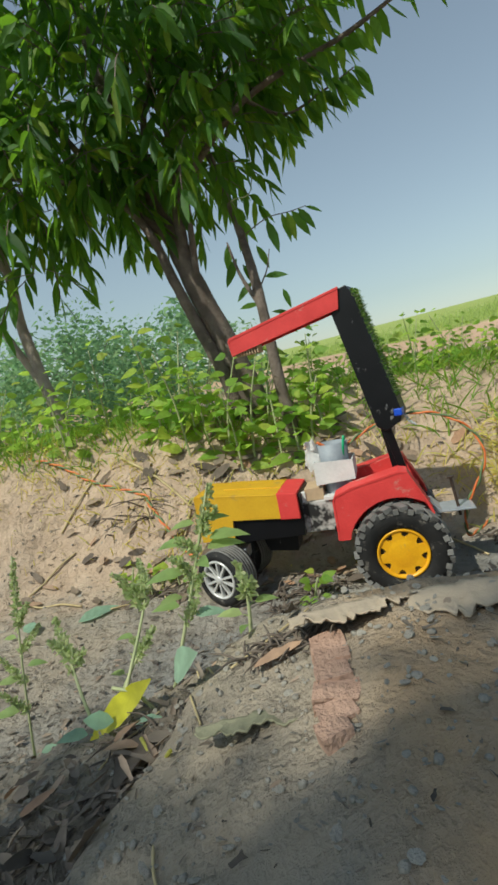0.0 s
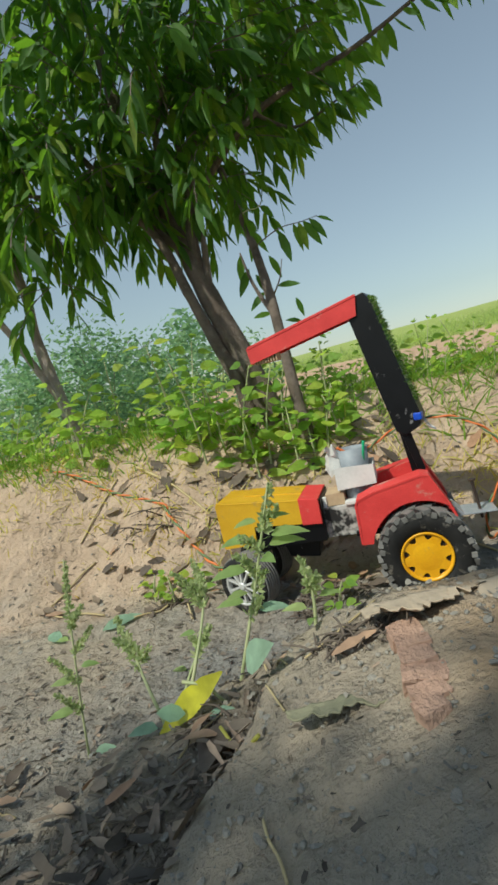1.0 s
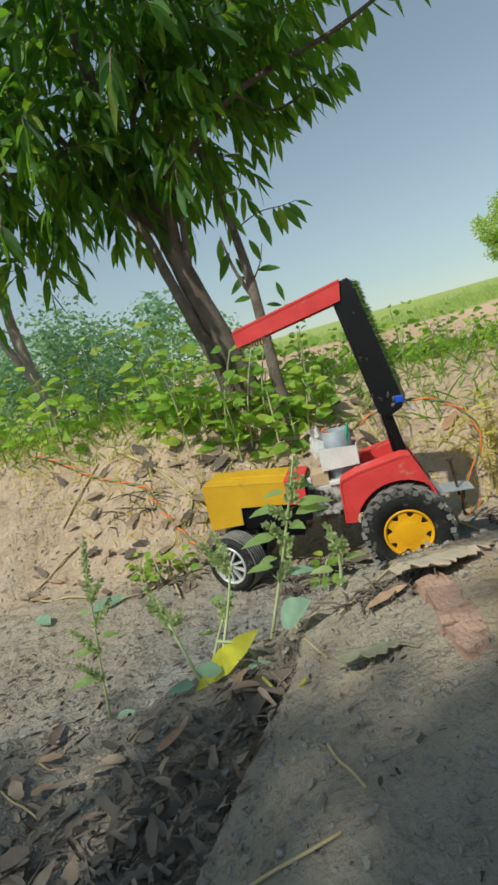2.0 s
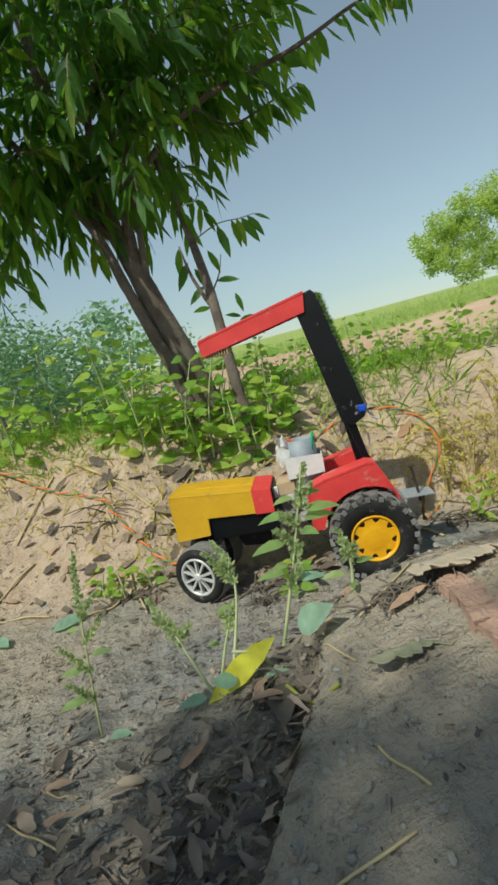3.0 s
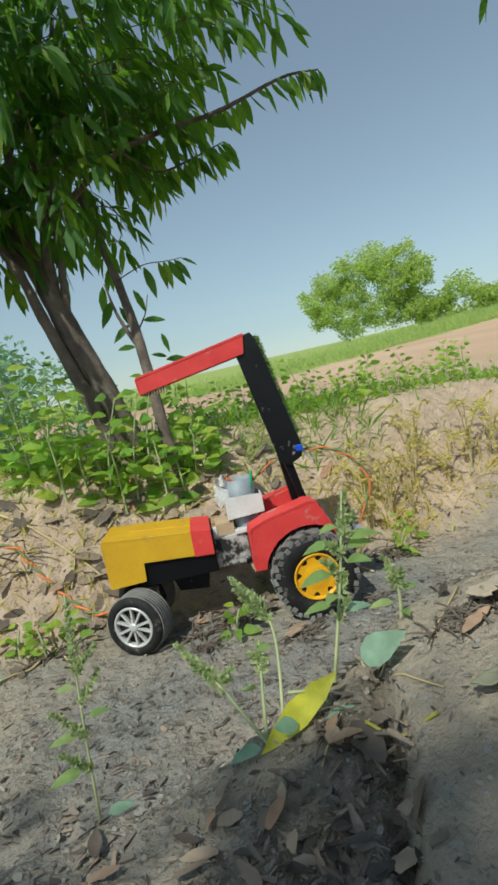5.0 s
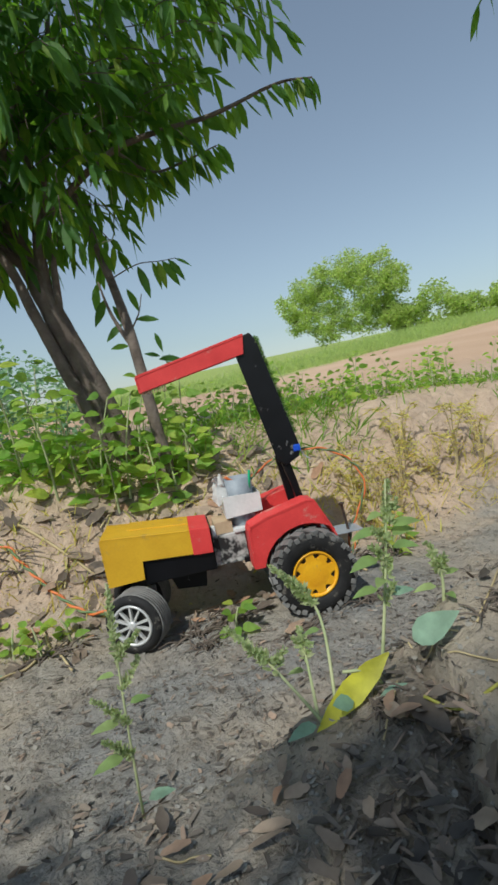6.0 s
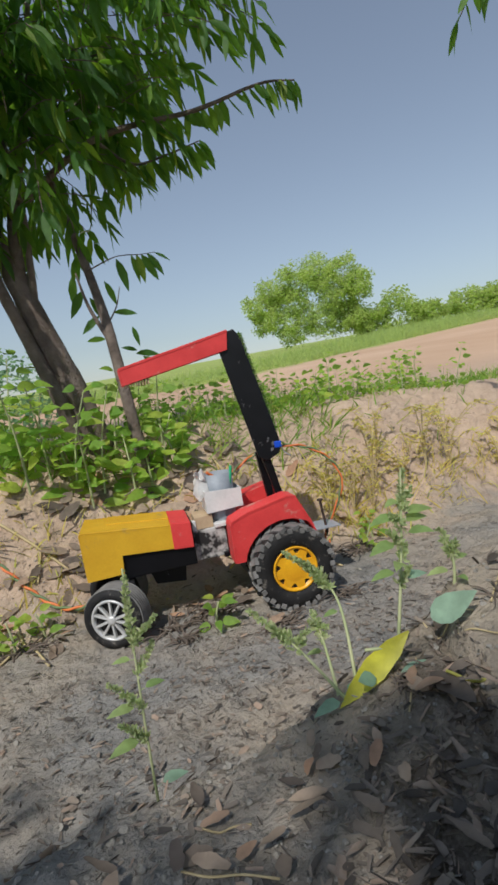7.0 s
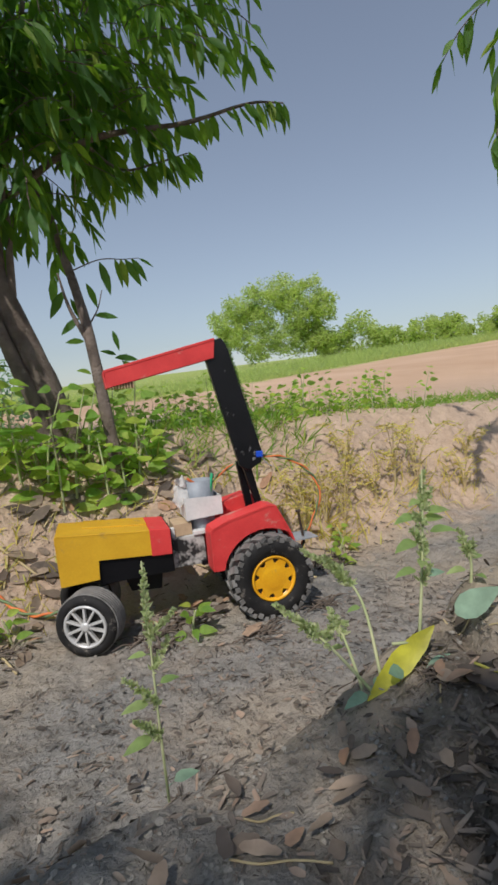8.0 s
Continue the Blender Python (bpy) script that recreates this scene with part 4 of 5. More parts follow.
def build_slim_tree():
    r = random.Random(33)
    root = new("tree")
    tagged(root, "slim dark-stemmed young tree with narrow leaves beside the leaning tree", "tree")
    limbs(root, [([(0.006, 0.732, 0.092), (0.003, 0.733, 0.151), (0.000, 0.735, 0.187), (-0.005, 0.764, 0.308), (-0.016, 0.800, 0.408), (-0.035, 0.814, 0.502)], 0.0095, 0.0045)], M["bark"], "trunk")
    limbs(root, [
        ([(-0.003, 0.757, 0.280), (-0.023, 0.763, 0.330), (-0.032, 0.765, 0.374)], 0.0035, 0.001),
        ([(-0.014, 0.784, 0.381), (0.023, 0.775, 0.395), (0.054, 0.772, 0.396), (0.075, 0.770, 0.398)], 0.0009, 0.0004),
        ([(-0.005, 0.765, 0.306), (0.011, 0.765, 0.330), (0.019, 0.763, 0.354)], 0.0012, 0.0005),
    ], M["bark"])
    crown(root, [((-0.044, 0.807, 0.491), (0.05, 0.06, 0.04), 12)], r, 0.030, 0.0105)
    single = Leaves()
    for p, d, n in (((0.023, 0.774, 0.392), (0.15, 0, -1), 0.040), ((0.043, 0.773, 0.396), (0.30, 0, -1), 0.034), ((0.050, 0.772, 0.396), (0.05, 0, -1), 0.034), ((0.056, 0.772, 0.396), (0.45, 0, -0.9), 0.036), ((0.064, 0.771, 0.397), (0.55, 0, -0.8), 0.032), ((0.074, 0.770, 0.397), (0.9, 0, -0.35), 0.022),
                    ((0.007, 0.768, 0.323), (0.95, 0, -0.1), 0.030), ((0.027, 0.766, 0.303), (0.35, 0, -0.9), 0.024), ((-0.008, 0.776, 0.292), (-0.9, -0.2, 0.1), 0.026), ((0.026, 0.765, 0.268), (0.9, 0, 0.05), 0.032), ((0.034, 0.764, 0.264), (0.6, -0.1, -0.5), 0.028), ((0.028, 0.765, 0.272), (-0.7, 0, 0.3), 0.022),
                    ((-0.025, 0.782, 0.356), (-0.45, 0, -0.9), 0.036), ((-0.018, 0.779, 0.346), (0.35, 0, -0.95), 0.032), ((-0.033, 0.785, 0.376), (-0.15, 0, -1), 0.034), ((0.004, 0.780, 0.366), (0.3, 0, -0.9), 0.030), ((-0.010, 0.779, 0.322), (-0.7, 0, -0.6), 0.030)):
        single.add(p, Vector(d) + rand_dir(r) * 0.12, (r.uniform(-0.5, 0.5), -1, 0.5), n, n * 0.34, LANCE, 0.12, 0.25, r.uniform(-0.4, 0.4))
    tagged(single.build("hanging_leaf", M["leaf"], root), "narrow green hanging leaves", kind="stuff")


def build_left_tree():
    r = random.Random(45)
    root = new("tree")
    tagged(root, "pale-barked forked tree with a broad leafy crown", "tree")
    limbs(root, [([(-0.334, 0.889, 0.101), (-0.350, 0.886, 0.168), (-0.371, 0.893, 0.267), (-0.387, 0.900, 0.354), (-0.394, 0.901, 0.463), (-0.448, 0.844, 0.630)], 0.012, 0.006)], M["pale_bark"], "trunk")
    limbs(root, [([(-0.366, 0.889, 0.247), (-0.399, 0.891, 0.315), (-0.442, 0.891, 0.403), (-0.543, 0.792, 0.623)], 0.007, 0.004), ([(-0.394, 0.903, 0.443), (-0.383, 0.888, 0.539), (-0.410, 0.865, 0.653)], 0.006, 0.003),
                 ([(-0.448, 0.844, 0.630), (-0.534, 0.828, 0.687), (-0.601, 0.821, 0.724)], 0.005, 0.003)], M["pale_bark"])
    crown(root, [((-0.487, 0.864, 0.604), (0.10, 0.10, 0.09), 70), ((-0.582, 0.825, 0.647), (0.14, 0.14, 0.12), 60)], r)


def build_right_tree():
    r = random.Random(52)
    root = new("tree")
    tagged(root, "tree with a long drooping leafy branch", "tree")
    limbs(root, [([(1.05, 0.30, -0.02), (1.03, 0.31, 0.35), (0.98, 0.33, 0.75), (0.95, 0.35, 1.05)], 0.026, 0.012)], M["bark"], "trunk")
    limbs(root, [([(0.99, 0.33, 0.70), (0.75, 0.40, 0.82), (0.58, 0.42, 0.74), (0.440, 0.43, 0.65), (0.365, 0.435, 0.53), (0.348, 0.436, 0.41)], 0.006, 0.0006)], M["bark"])
    crown(root, [((0.440, 0.44, 0.60), (0.03, 0.03, 0.03), 7), ((0.520, 0.43, 0.66), (0.05, 0.05, 0.04), 14), ((0.80, 0.40, 0.92), (0.25, 0.22, 0.14), 120), ((1.05, 0.30, 1.05), (0.25, 0.25, 0.14), 90)], r, 0.028, 0.0085,
          extra=[([(0.440, 0.43, 0.64), (0.365, 0.435, 0.53), (0.348, 0.436, 0.41)], 2)])


# tree added out of view, only to throw shade on the near ground
def build_unseen_shade_tree():
    r = random.Random(61)
    root = new("tree")
    tagged(root, "unseen leafy tree added to shade the near ground", "tree")
    limbs(root, [([(-1.15, -0.95, -0.02), (-1.12, -0.92, 0.40), (-1.05, -0.85, 0.80), (-0.95, -0.75, 1.10)], 0.035, 0.014)], M["bark"], "trunk")
    limbs(root, [([(-1.07, -0.87, 0.72), (-0.80, -0.65, 0.90), (-0.55, -0.45, 0.96)], 0.012, 0.004), ([(-1.0, -0.8, 0.95), (-0.8, -0.83, 1.05), (-0.6, -0.8, 1.05)], 0.010, 0.003)], M["bark"])
    crown(root, [((-0.60, -0.61, 0.95), (0.60, 0.27, 0.10), 1500), ((-0.74, -0.415, 0.95), (0.26, 0.075, 0.05), 240), ((-0.42, -0.475, 0.95), (0.30, 0.09, 0.05), 240), ((-0.86, -0.35, 0.95), (0.20, 0.08, 0.05), 170), ((-0.74, -0.68, 1.05), (0.42, 0.26, 0.12), 260)], r)


# ---------------------------------------------------------------- low plants
def bush(name, label, blobs, mat, r, size, category="bush"):
    """A bush of small leaves on a few thin stems."""
    root = new(name)
    tagged(root, label, category)
    leaves = Leaves()
    bm = bmesh.new()
    for c, rad, count in blobs:
        c = Vector(c)
        for _ in range(5):
            q = rand_dir(r, 0.2, 1)
            tip = c + Vector((q.x * rad[0], q.y * rad[1], q.z * rad[2])) * 0.8
            tube(bm, spline([(c.x, c.y, c.z - rad[2]), (c + tip) / 2, tip], 4), 0.007 * rad[2], 4)
        clumps = [(rand_dir(r), r.uniform(0.5, 1.0)) for _ in range(max(6, count // 60))]
        for k in range(count):
            q, f = clumps[k % len(clumps)]
            at = c + Vector((q.x * rad[0], q.y * rad[1], q.z * rad[2])) * f + rand_dir(r) * (min(rad) * 0.42 * r.random() ** 0.5)
            leaves.add(at, rand_dir(r, -0.6, 0.8), rand_dir(r, 0.2, 1), size * r.uniform(0.6, 1.3), size * r.uniform(0.3, 0.55), OVATE, 0.2, 0.2)
    tagged(leaves.build("crown", M[mat], root), kind="stuff")
    tagged(part("stem", bm, M["bark"], root), kind="stuff")
    return root


def herb(name, label, r, height, leaf_len, pairs, mat="herb", spread=0.9):
    """An upright herb: stem, side shoots and broad leaves. Built at the origin."""
    root = new(name)
    tagged(root, label, "plant")
    lean = rand_dir(r, 0, 0.2) * height * 0.25
    line = spline([(0, 0, -0.01), lean * 0.3 + Vector((0, 0, height * 0.5)), lean + Vector((0, 0, height))], 6)
    bm = bmesh.new()
    tube(bm, line, [0.0017 - 0.0011 * k / len(line) for k in range(len(line))], 6)
    part("stem", bm, M["stem"], root, "", True)
    leaves = Leaves()
    for k in range(pairs):
        t = 0.15 + 0.85 * k / max(1, pairs - 1)
        p = line[min(len(line) - 1, int(t * (len(line) - 1)))]
        a = k * 2.4 + r.uniform(-0.4, 0.4)
        for s in (0, math.pi):
            d = Vector((math.cos(a + s), math.sin(a + s), r.uniform(0.05, 0.6)))
            stalk = p + d.normalized() * leaf_len * 0.35
            leaves.add(stalk, d * spread, (r.uniform(-0.5, 0.35), r.uniform(-1.3, -0.1), 0.75), leaf_len * r.uniform(0.7, 1.2) * (1.1 - 0.4 * t), leaf_len * r.uniform(0.42, 0.62) * (1.1 - 0.4 * t), ROUND if k % 3 else OVATE, r.uniform(0.1, 0.5), r.uniform(0.05, 0.25))
    leaves.build("leaves", M[mat], root)
    return root


def blades(name, label, spots, mat, r, category="grass"):
    leaves = Leaves()
    for x, y, z, hgt, wid in spots:
        d = rand_dir(r, 0.6, 1.0)
        leaves.add((x, y, z - 0.002), d, rand_dir(r, -0.2, 0.2), hgt, wid, BLADE, r.uniform(0.05, 0.6), 0.3)
    ob = leaves.build(name, M[mat])
    return tagged(ob, label, category, kind="stuff")


def weed(name, label, base, top, spike_len, r, leaf_at=(), spike_lean=0.0, side_spikes=0, bend=(0, 0, 0)):
    """A foreground weed: bent stem, broad leaves and knobbly seed spikes."""
    root = new(name)
    tagged(root, label, "weed")
    base, top = Vector(base), Vector(top)
    mid = (base + top) / 2 + Vector(bend) + Vector((r.uniform(-0.001, 0.001), r.uniform(-0.001, 0.001), 0))
    line = spline([base - Vector((0, 0, 0.003)), mid, top], 10)
    bm = bmesh.new()
    tube(bm, line, [0.00055 - 0.0003 * k / len(line) for k in range(len(line))], 7)
    part("stem", bm, M["stem"], root, "", True)

    def spike(p, d, length):
        got = Leaves()
        d = Vector(d).normalized()
        n = int(length / 0.0010)
        for k in range(n):
            t = k / n
            q = p + d * (length * t) + Vector((0, 0, -0.1 * length * t * t)) + rand_dir(r) * 0.0003
            for _ in range(9):
                o = rand_dir(r)
                got.add(q + o * 0.0006 * (1 - 0.6 * t), o + d * 0.6, rand_dir(r), 0.0022 * (1.1 - 0.7 * t) * r.uniform(0.5, 1.2), 0.0010, BLADE, 0.0, 0.5)
        got.build("seed_spike", M["spike"], root)

    along = (line[-1] - line[-4]).normalized()
    if spike_len:
        spike(line[-6], along + Vector((spike_lean, 0, 0)), spike_len)
    for k in range(side_spikes):
        p = line[-6 - 2 * k]
        d = Vector((r.choice((-1, 1)) * 0.7, r.uniform(-0.4, 0.4), 0.9))
        spike(p, d, spike_len * r.uniform(0.4, 0.7))
    for t, ang, size, kind in leaf_at:
        p = line[int(t * (len(line) - 1))]
        d = Vector((math.cos(ang), 0.5 * math.sin(ang), 0.25))
        one = Leaves()
        stalk = p + d.normalized() * size * 0.3
        one.add(stalk, d, (r.uniform(-0.3, 0.3), -0.5, 1), size, size * 0.40, OVATE, 0.35, 0.2)
        one.add(p, stalk - p, (0, 0, 1), (stalk - p).length, 0.0004, BLADE, 0)
        one.build("leaf", M[kind], root)
    return root


def wispy(x, y, height, r):
    """A dry weed: several thin arching stems feathered with narrow leaves."""
    root = new("yellow_weed")
    root.location = (x, y, gz(x, y))
    tagged(root, "yellowing wispy weed on the sandy bank", "weed")
    got = Leaves()
    for _ in range(6):
        a = r.uniform(0, 6.3)
        out = Vector((math.cos(a), math.sin(a), 0)) * height * r.uniform(0.15, 0.55)
        top = out + Vector((0, 0, height * r.uniform(0.6, 1.1)))
        line = spline([(0, 0, -0.005), out * 0.25 + Vector((0, 0, top.z * 0.6)), top, top + out * 0.45 + Vector((0, 0, -0.004))], 6)
        bm = bmesh.new()
        tube(bm, line, [0.0009 - 0.0005 * k / len(line) for k in range(len(line))], 5)
        part("stem", bm, M["straw_stalk"], root, "", True)
        for p in line[4:]:
            for _ in range(r.choice((1, 2, 2))):
                d = rand_dir(r, -0.2, 0.9)
                got.add(p, d + out * 6, rand_dir(r), r.uniform(0.005, 0.014), r.uniform(0.0012, 0.0024), BLADE, r.uniform(0.1, 0.6), 0.2)
    got.build("leaves", M["straw"], root)


def gz(x, y):
    return ground_height(x, y)


def build_plants():
    r = random.Random(5)
    # bank herbs, in three sizes
    broad = [herb("herb_plant", "bright green broad-leaved herb on the bank", r, hgt, ll, pr) for hgt, ll, pr in ((0.10, 0.036, 7), (0.08, 0.040, 5), (0.125, 0.034, 7), (0.06, 0.036, 6))]
    spots = []
    for _ in range(38):
        spots.append((r.uniform(-0.52, 0.03), r.uniform(0.745, 0.96), 0.92))
    for _ in range(110):
        spots.append((r.uniform(0.02, 0.62), r.uniform(0.79, 1.0), 0.52))
    for k, (x, y, sc) in enumerate(spots):
        m = pose(x, y, gz(x, y), r.uniform(-8, 8), r.uniform(-8, 8), r.uniform(0, 360)) @ Matrix.Scale(sc * r.uniform(0.50, 1.20), 4)
        src = broad[k % 4]
        got = copy_thing(src, m) if k >= 4 else src
        if k < 4:
            src.matrix_basis = m
        else:
            got.matrix_basis = m
        tagged(got, "", "", "herbs on the bank")
    for x, y, hgt in ((-0.080, 0.735, 0.12), (-0.050, 0.728, 0.13), (-0.105, 0.75, 0.11), (0.040, 0.765, 0.09), (-0.025, 0.76, 0.11), (-0.13, 0.735, 0.13), (-0.065, 0.72, 0.10), (-0.165, 0.76, 0.13), (0.008, 0.715, 0.065), (0.026, 0.722, 0.075), (-0.014, 0.715, 0.08), (0.045, 0.728, 0.055)):
        p = herb("herb_plant", "tall leafy green herb beside the tree trunk", r, hgt, 0.030, 9)
        p.location = (x, y, gz(x, y))
    # grass
    pts = []
    for _ in range(2600):
        x, y = r.uniform(-0.55, 0.30), r.gauss(0.77, 0.06)
        if y > 0.74 - 0.03 * smooth(-0.1, 0.1, x):
            pts.append((x, y, gz(x, y), r.uniform(0.02, 0.065), r.uniform(0.0012, 0.0026)))
    for _ in range(1500):
        x, y = r.uniform(0.25, 1.2), r.gauss(0.93, 0.08)
        pts.append((x, y, gz(x, y), r.uniform(0.015, 0.045), r.uniform(0.0012, 0.0028)))
    blades("grass", "fresh green grass along the bank", pts, "grass", r)
    pts = []
    for cx, cy, n, s in ((0.25, 0.64, 200, 0.03), (0.39, 0.66, 220, 0.045), (0.22, 0.68, 100, 0.03), (0.52, 0.66, 90, 0.03), (-0.14, 0.64, 50, 0.03), (-0.30, 0.73, 200, 0.05), (-0.40, 0.75, 160, 0.05), (-0.22, 0.74, 140, 0.04), (-0.05, 0.68, 160, 0.04), (0.06, 0.69, 180, 0.04), (-0.16, 0.69, 160, 0.04), (0.16, 0.69, 100, 0.04)):
        for _ in range(n):
            x, y = r.gauss(cx, s), r.gauss(cy, s * 0.7)
            pts.append((x, y, gz(x, y), r.uniform(0.014, 0.05 if cx > 0.2 else 0.034), r.uniform(0.0009, 0.002)))
    blades("dry_grass", "straw-coloured dry grass tufts on bare soil", pts, "straw", r)
    # weeds in front, on the near bank
    weed("tall_weed", "tall thin weed with seed spikes and a few leaves", (-0.0404, 0.205, gz(-0.0404, 0.205)), (-0.0225, 0.216, 0.1700), 0.014, r,
                ((0.74, 0.1, 0.0105, "weed_leaf"), (0.66, 0.35, 0.0100, "weed_leaf"), (0.70, 3.0, 0.0090, "weed_leaf"), (0.36, 0.1, 0.0085, "teal_leaf"), (0.40, 2.9, 0.0080, "weed_leaf"), (0.84, 0.5, 0.0060, "weed_leaf"), (0.62, 5.0, 0.0085, "weed_leaf"), (0.48, 4.2, 0.0075, "weed_leaf"), (0.80, 3.6, 0.0065, "weed_leaf"), (0.55, 3.3, 0.0100, "weed_leaf")), 0.05, 5)
    weed("leaning_weed", "small leaning weed with a knobbly green seed spike", (-0.0585, 0.201, gz(-0.0585, 0.201)), (-0.0715, 0.220, 0.1350), 0.016, r, ((0.12, 3.2, 0.0085, "teal_leaf"), (0.15, 0.3, 0.0060, "teal_leaf")), -0.1, 2)
    weed("leaning_weed", "short leaning weed with a green seed spike", (-0.0600, 0.206, gz(-0.0600, 0.206)), (-0.0505, 0.233, 0.1275), 0.009, r, ((0.5, 2.6, 0.0050, "weed_leaf"),), 0.0, 2)
    weed("leaning_weed", "thin arching weed with a beaded seed spike", (-0.0560, 0.203, gz(-0.0560, 0.203)), (-0.0490, 0.234, 0.1430), 0.019, r, ((0.45, 3.0, 0.005, "weed_leaf"),), -0.25, 2, (0.004, 0, 0.004))
    weed("slender_weed", "slender weed with a pale green seed spike", (-0.1080, 0.243, gz(-0.1080, 0.243)), (-0.1040, 0.258, 0.1500), 0.026, r, ((0.55, 2.9, 0.0090, "weed_leaf"), (0.62, 0.3, 0.0070, "weed_leaf"), (0.45, 3.4, 0.0100, "weed_leaf"), (0.70, 2.6, 0.0060, "weed_leaf"), (0.30, 0.2, 0.0090, "teal_leaf")), 0.0, 4)
    weed("slender_weed", "short weed with a pale green seed spike", (-0.0180, 0.204, gz(-0.0180, 0.204)), (-0.0175, 0.2060, 0.1480), 0.008, r, ((0.35, 2.6, 0.0070, "weed_leaf"), (0.5, 0.4, 0.0060, "weed_leaf"), (0.25, 4.6, 0.0060, "weed_leaf")), 0.0, 2)
    low = new("broken_sprig")
    tagged(low, "low sprig with one large yellow leaf and bluish leaves", "weed")
    bm = bmesh.new()
    base = Vector((-0.0430, 0.2000, gz(-0.0430, 0.2000)))
    tube(bm, spline([base, base + Vector((-0.004, 0.0, 0.005)), base + Vector((-0.010, 0.002, 0.006))], 6), 0.00045, 6)
    part("stem", bm, M["stem"], low, "", True)
    for at, to, wid, mt, lab in (((-0.0415, 0.1975, 0.1310), (-0.0625, 0.2030, 0.1150), 0.0066, "yellow_leaf", "large yellow leaf"), ((-0.0530, 0.1985, 0.1215), (-0.0595, 0.1970, 0.1240), 0.0042, "teal_leaf", "bluish leaf"),
                                 ((-0.0470, 0.1960, 0.1215), (-0.0380, 0.1930, 0.1235), 0.0036, "teal_leaf", "bluish leaf"), ((-0.0350, 0.1955, 0.1330), (-0.0265, 0.1870, 0.1415), 0.0072, "teal_leaf", "broad bluish leaf")):
        one = Leaves()
        d = Vector(to) - Vector(at)
        one.add(at, d, (0.1, -0.75, 0.75), d.length, wid, ROUND if wid > 0.007 and mt == "teal_leaf" else LANCE, 0.03, 0.2)
        one.build("leaf", M[mt], low)["label"] = lab
    for x, y, hgt in ((0.388, 0.658, 0.085), (0.430, 0.656, 0.09), (0.345, 0.652, 0.070), (0.520, 0.645, 0.06), (0.245, 0.640, 0.080), (0.205, 0.630, 0.070), (0.275, 0.640, 0.085), (0.300, 0.665, 0.09), (0.330, 0.690, 0.07), (0.225, 0.665, 0.07), (0.46, 0.69, 0.06), (0.57, 0.68, 0.05)):
        wispy(x, y, hgt, r)
    # low leafy clump by the front wheel
    for x, y, hgt, lab in ((-0.165, 0.575, 0.03, "low green clump on bare soil"), (-0.190, 0.590, 0.025, "low green clump on bare soil"), (-0.140, 0.590, 0.022, "low green clump on bare soil"), (0.20, 0.56, 0.03, "low green weed behind the toy"), (0.24, 0.60, 0.03, "low green weed on grey soil"), (-0.005, 0.500, 0.022, "low green weed under the toy")):
        p = herb("low_weed", lab, r, hgt, 0.017, 6)
        p.location = (x, y, gz(x, y))
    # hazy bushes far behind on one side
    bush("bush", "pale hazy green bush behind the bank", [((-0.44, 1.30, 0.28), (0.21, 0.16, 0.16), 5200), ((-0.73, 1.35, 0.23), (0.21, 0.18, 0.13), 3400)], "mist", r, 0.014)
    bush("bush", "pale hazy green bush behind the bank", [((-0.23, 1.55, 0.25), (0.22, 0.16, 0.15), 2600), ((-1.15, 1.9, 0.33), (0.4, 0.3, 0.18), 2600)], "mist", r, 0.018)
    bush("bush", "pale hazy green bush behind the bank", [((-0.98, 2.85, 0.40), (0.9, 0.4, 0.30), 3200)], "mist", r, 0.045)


def build_distance():
    r = random.Random(8)
    lobes = ((-2.3, 0.8, 0.85), (-1.5, 1.35, 0.95), (-0.5, 1.75, 1.0), (0.6, 2.0, 1.0), (1.5, 1.75, 0.95), (2.2, 1.1, 0.8), (-0.6, 0.8, 1.0), (0.8, 0.9, 1.0), (1.8, 0.6, 0.8), (-1.9, 0.0, 0.8), (-0.8, -0.4, 0.9), (0.5, -0.3, 0.9), (1.7, -0.3, 0.8), (2.6, -0.5, 0.7))
    bush("far_tree", "broad rounded light green tree standing in the fields, haze painted into its colour", [((15.6 + 1.02 * u, 25.2 - 0.63 * u + r.uniform(-0.4, 0.4), 3.65 + 1.2 * z), (q * 1.2, q * 1.2, q), 2000) for u, z, q in lobes], "far", r, 0.16, "tree")
    for k in range(11):
        x = 18.6 + 1.5 * k + r.uniform(-0.4, 0.4)
        y = 24.4 - 1.05 * k + r.uniform(-0.6, 0.6)
        hgt = 1.15 + r.uniform(-0.25, 0.45)
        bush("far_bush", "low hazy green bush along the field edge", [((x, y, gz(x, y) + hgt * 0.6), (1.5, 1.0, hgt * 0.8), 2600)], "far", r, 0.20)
    spots = []
    for _ in range(26000):
        t = r.random() ** 1.6
        s = -3.0 + 24 * t
        dpt = 0.05 + abs(r.gauss(0, 1)) * (0.5 + 0.12 * abs(s))
        px, py = -1.12 + 0.89 * s, 2.24 + 0.45 * s
        x, y = px - 0.45 * dpt, py + 0.89 * dpt
        if y > 1.9:
            d = math.hypot(x, y)
            spots.append((x, y, gz(x, y), 0.03 + 0.018 * d * r.uniform(0.4, 1.2), 0.002 + 0.0008 * d))
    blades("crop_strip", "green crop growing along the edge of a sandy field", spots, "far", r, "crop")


# ---------------------------------------------------------------- litter
def lie(x, y):
    """The upward direction of the ground at a place, smoothed."""
    e = 0.006
    return Vector((gz(x - e, y) - gz(x + e, y), gz(x, y - e) - gz(x, y + e), 2 * e)).normalized()


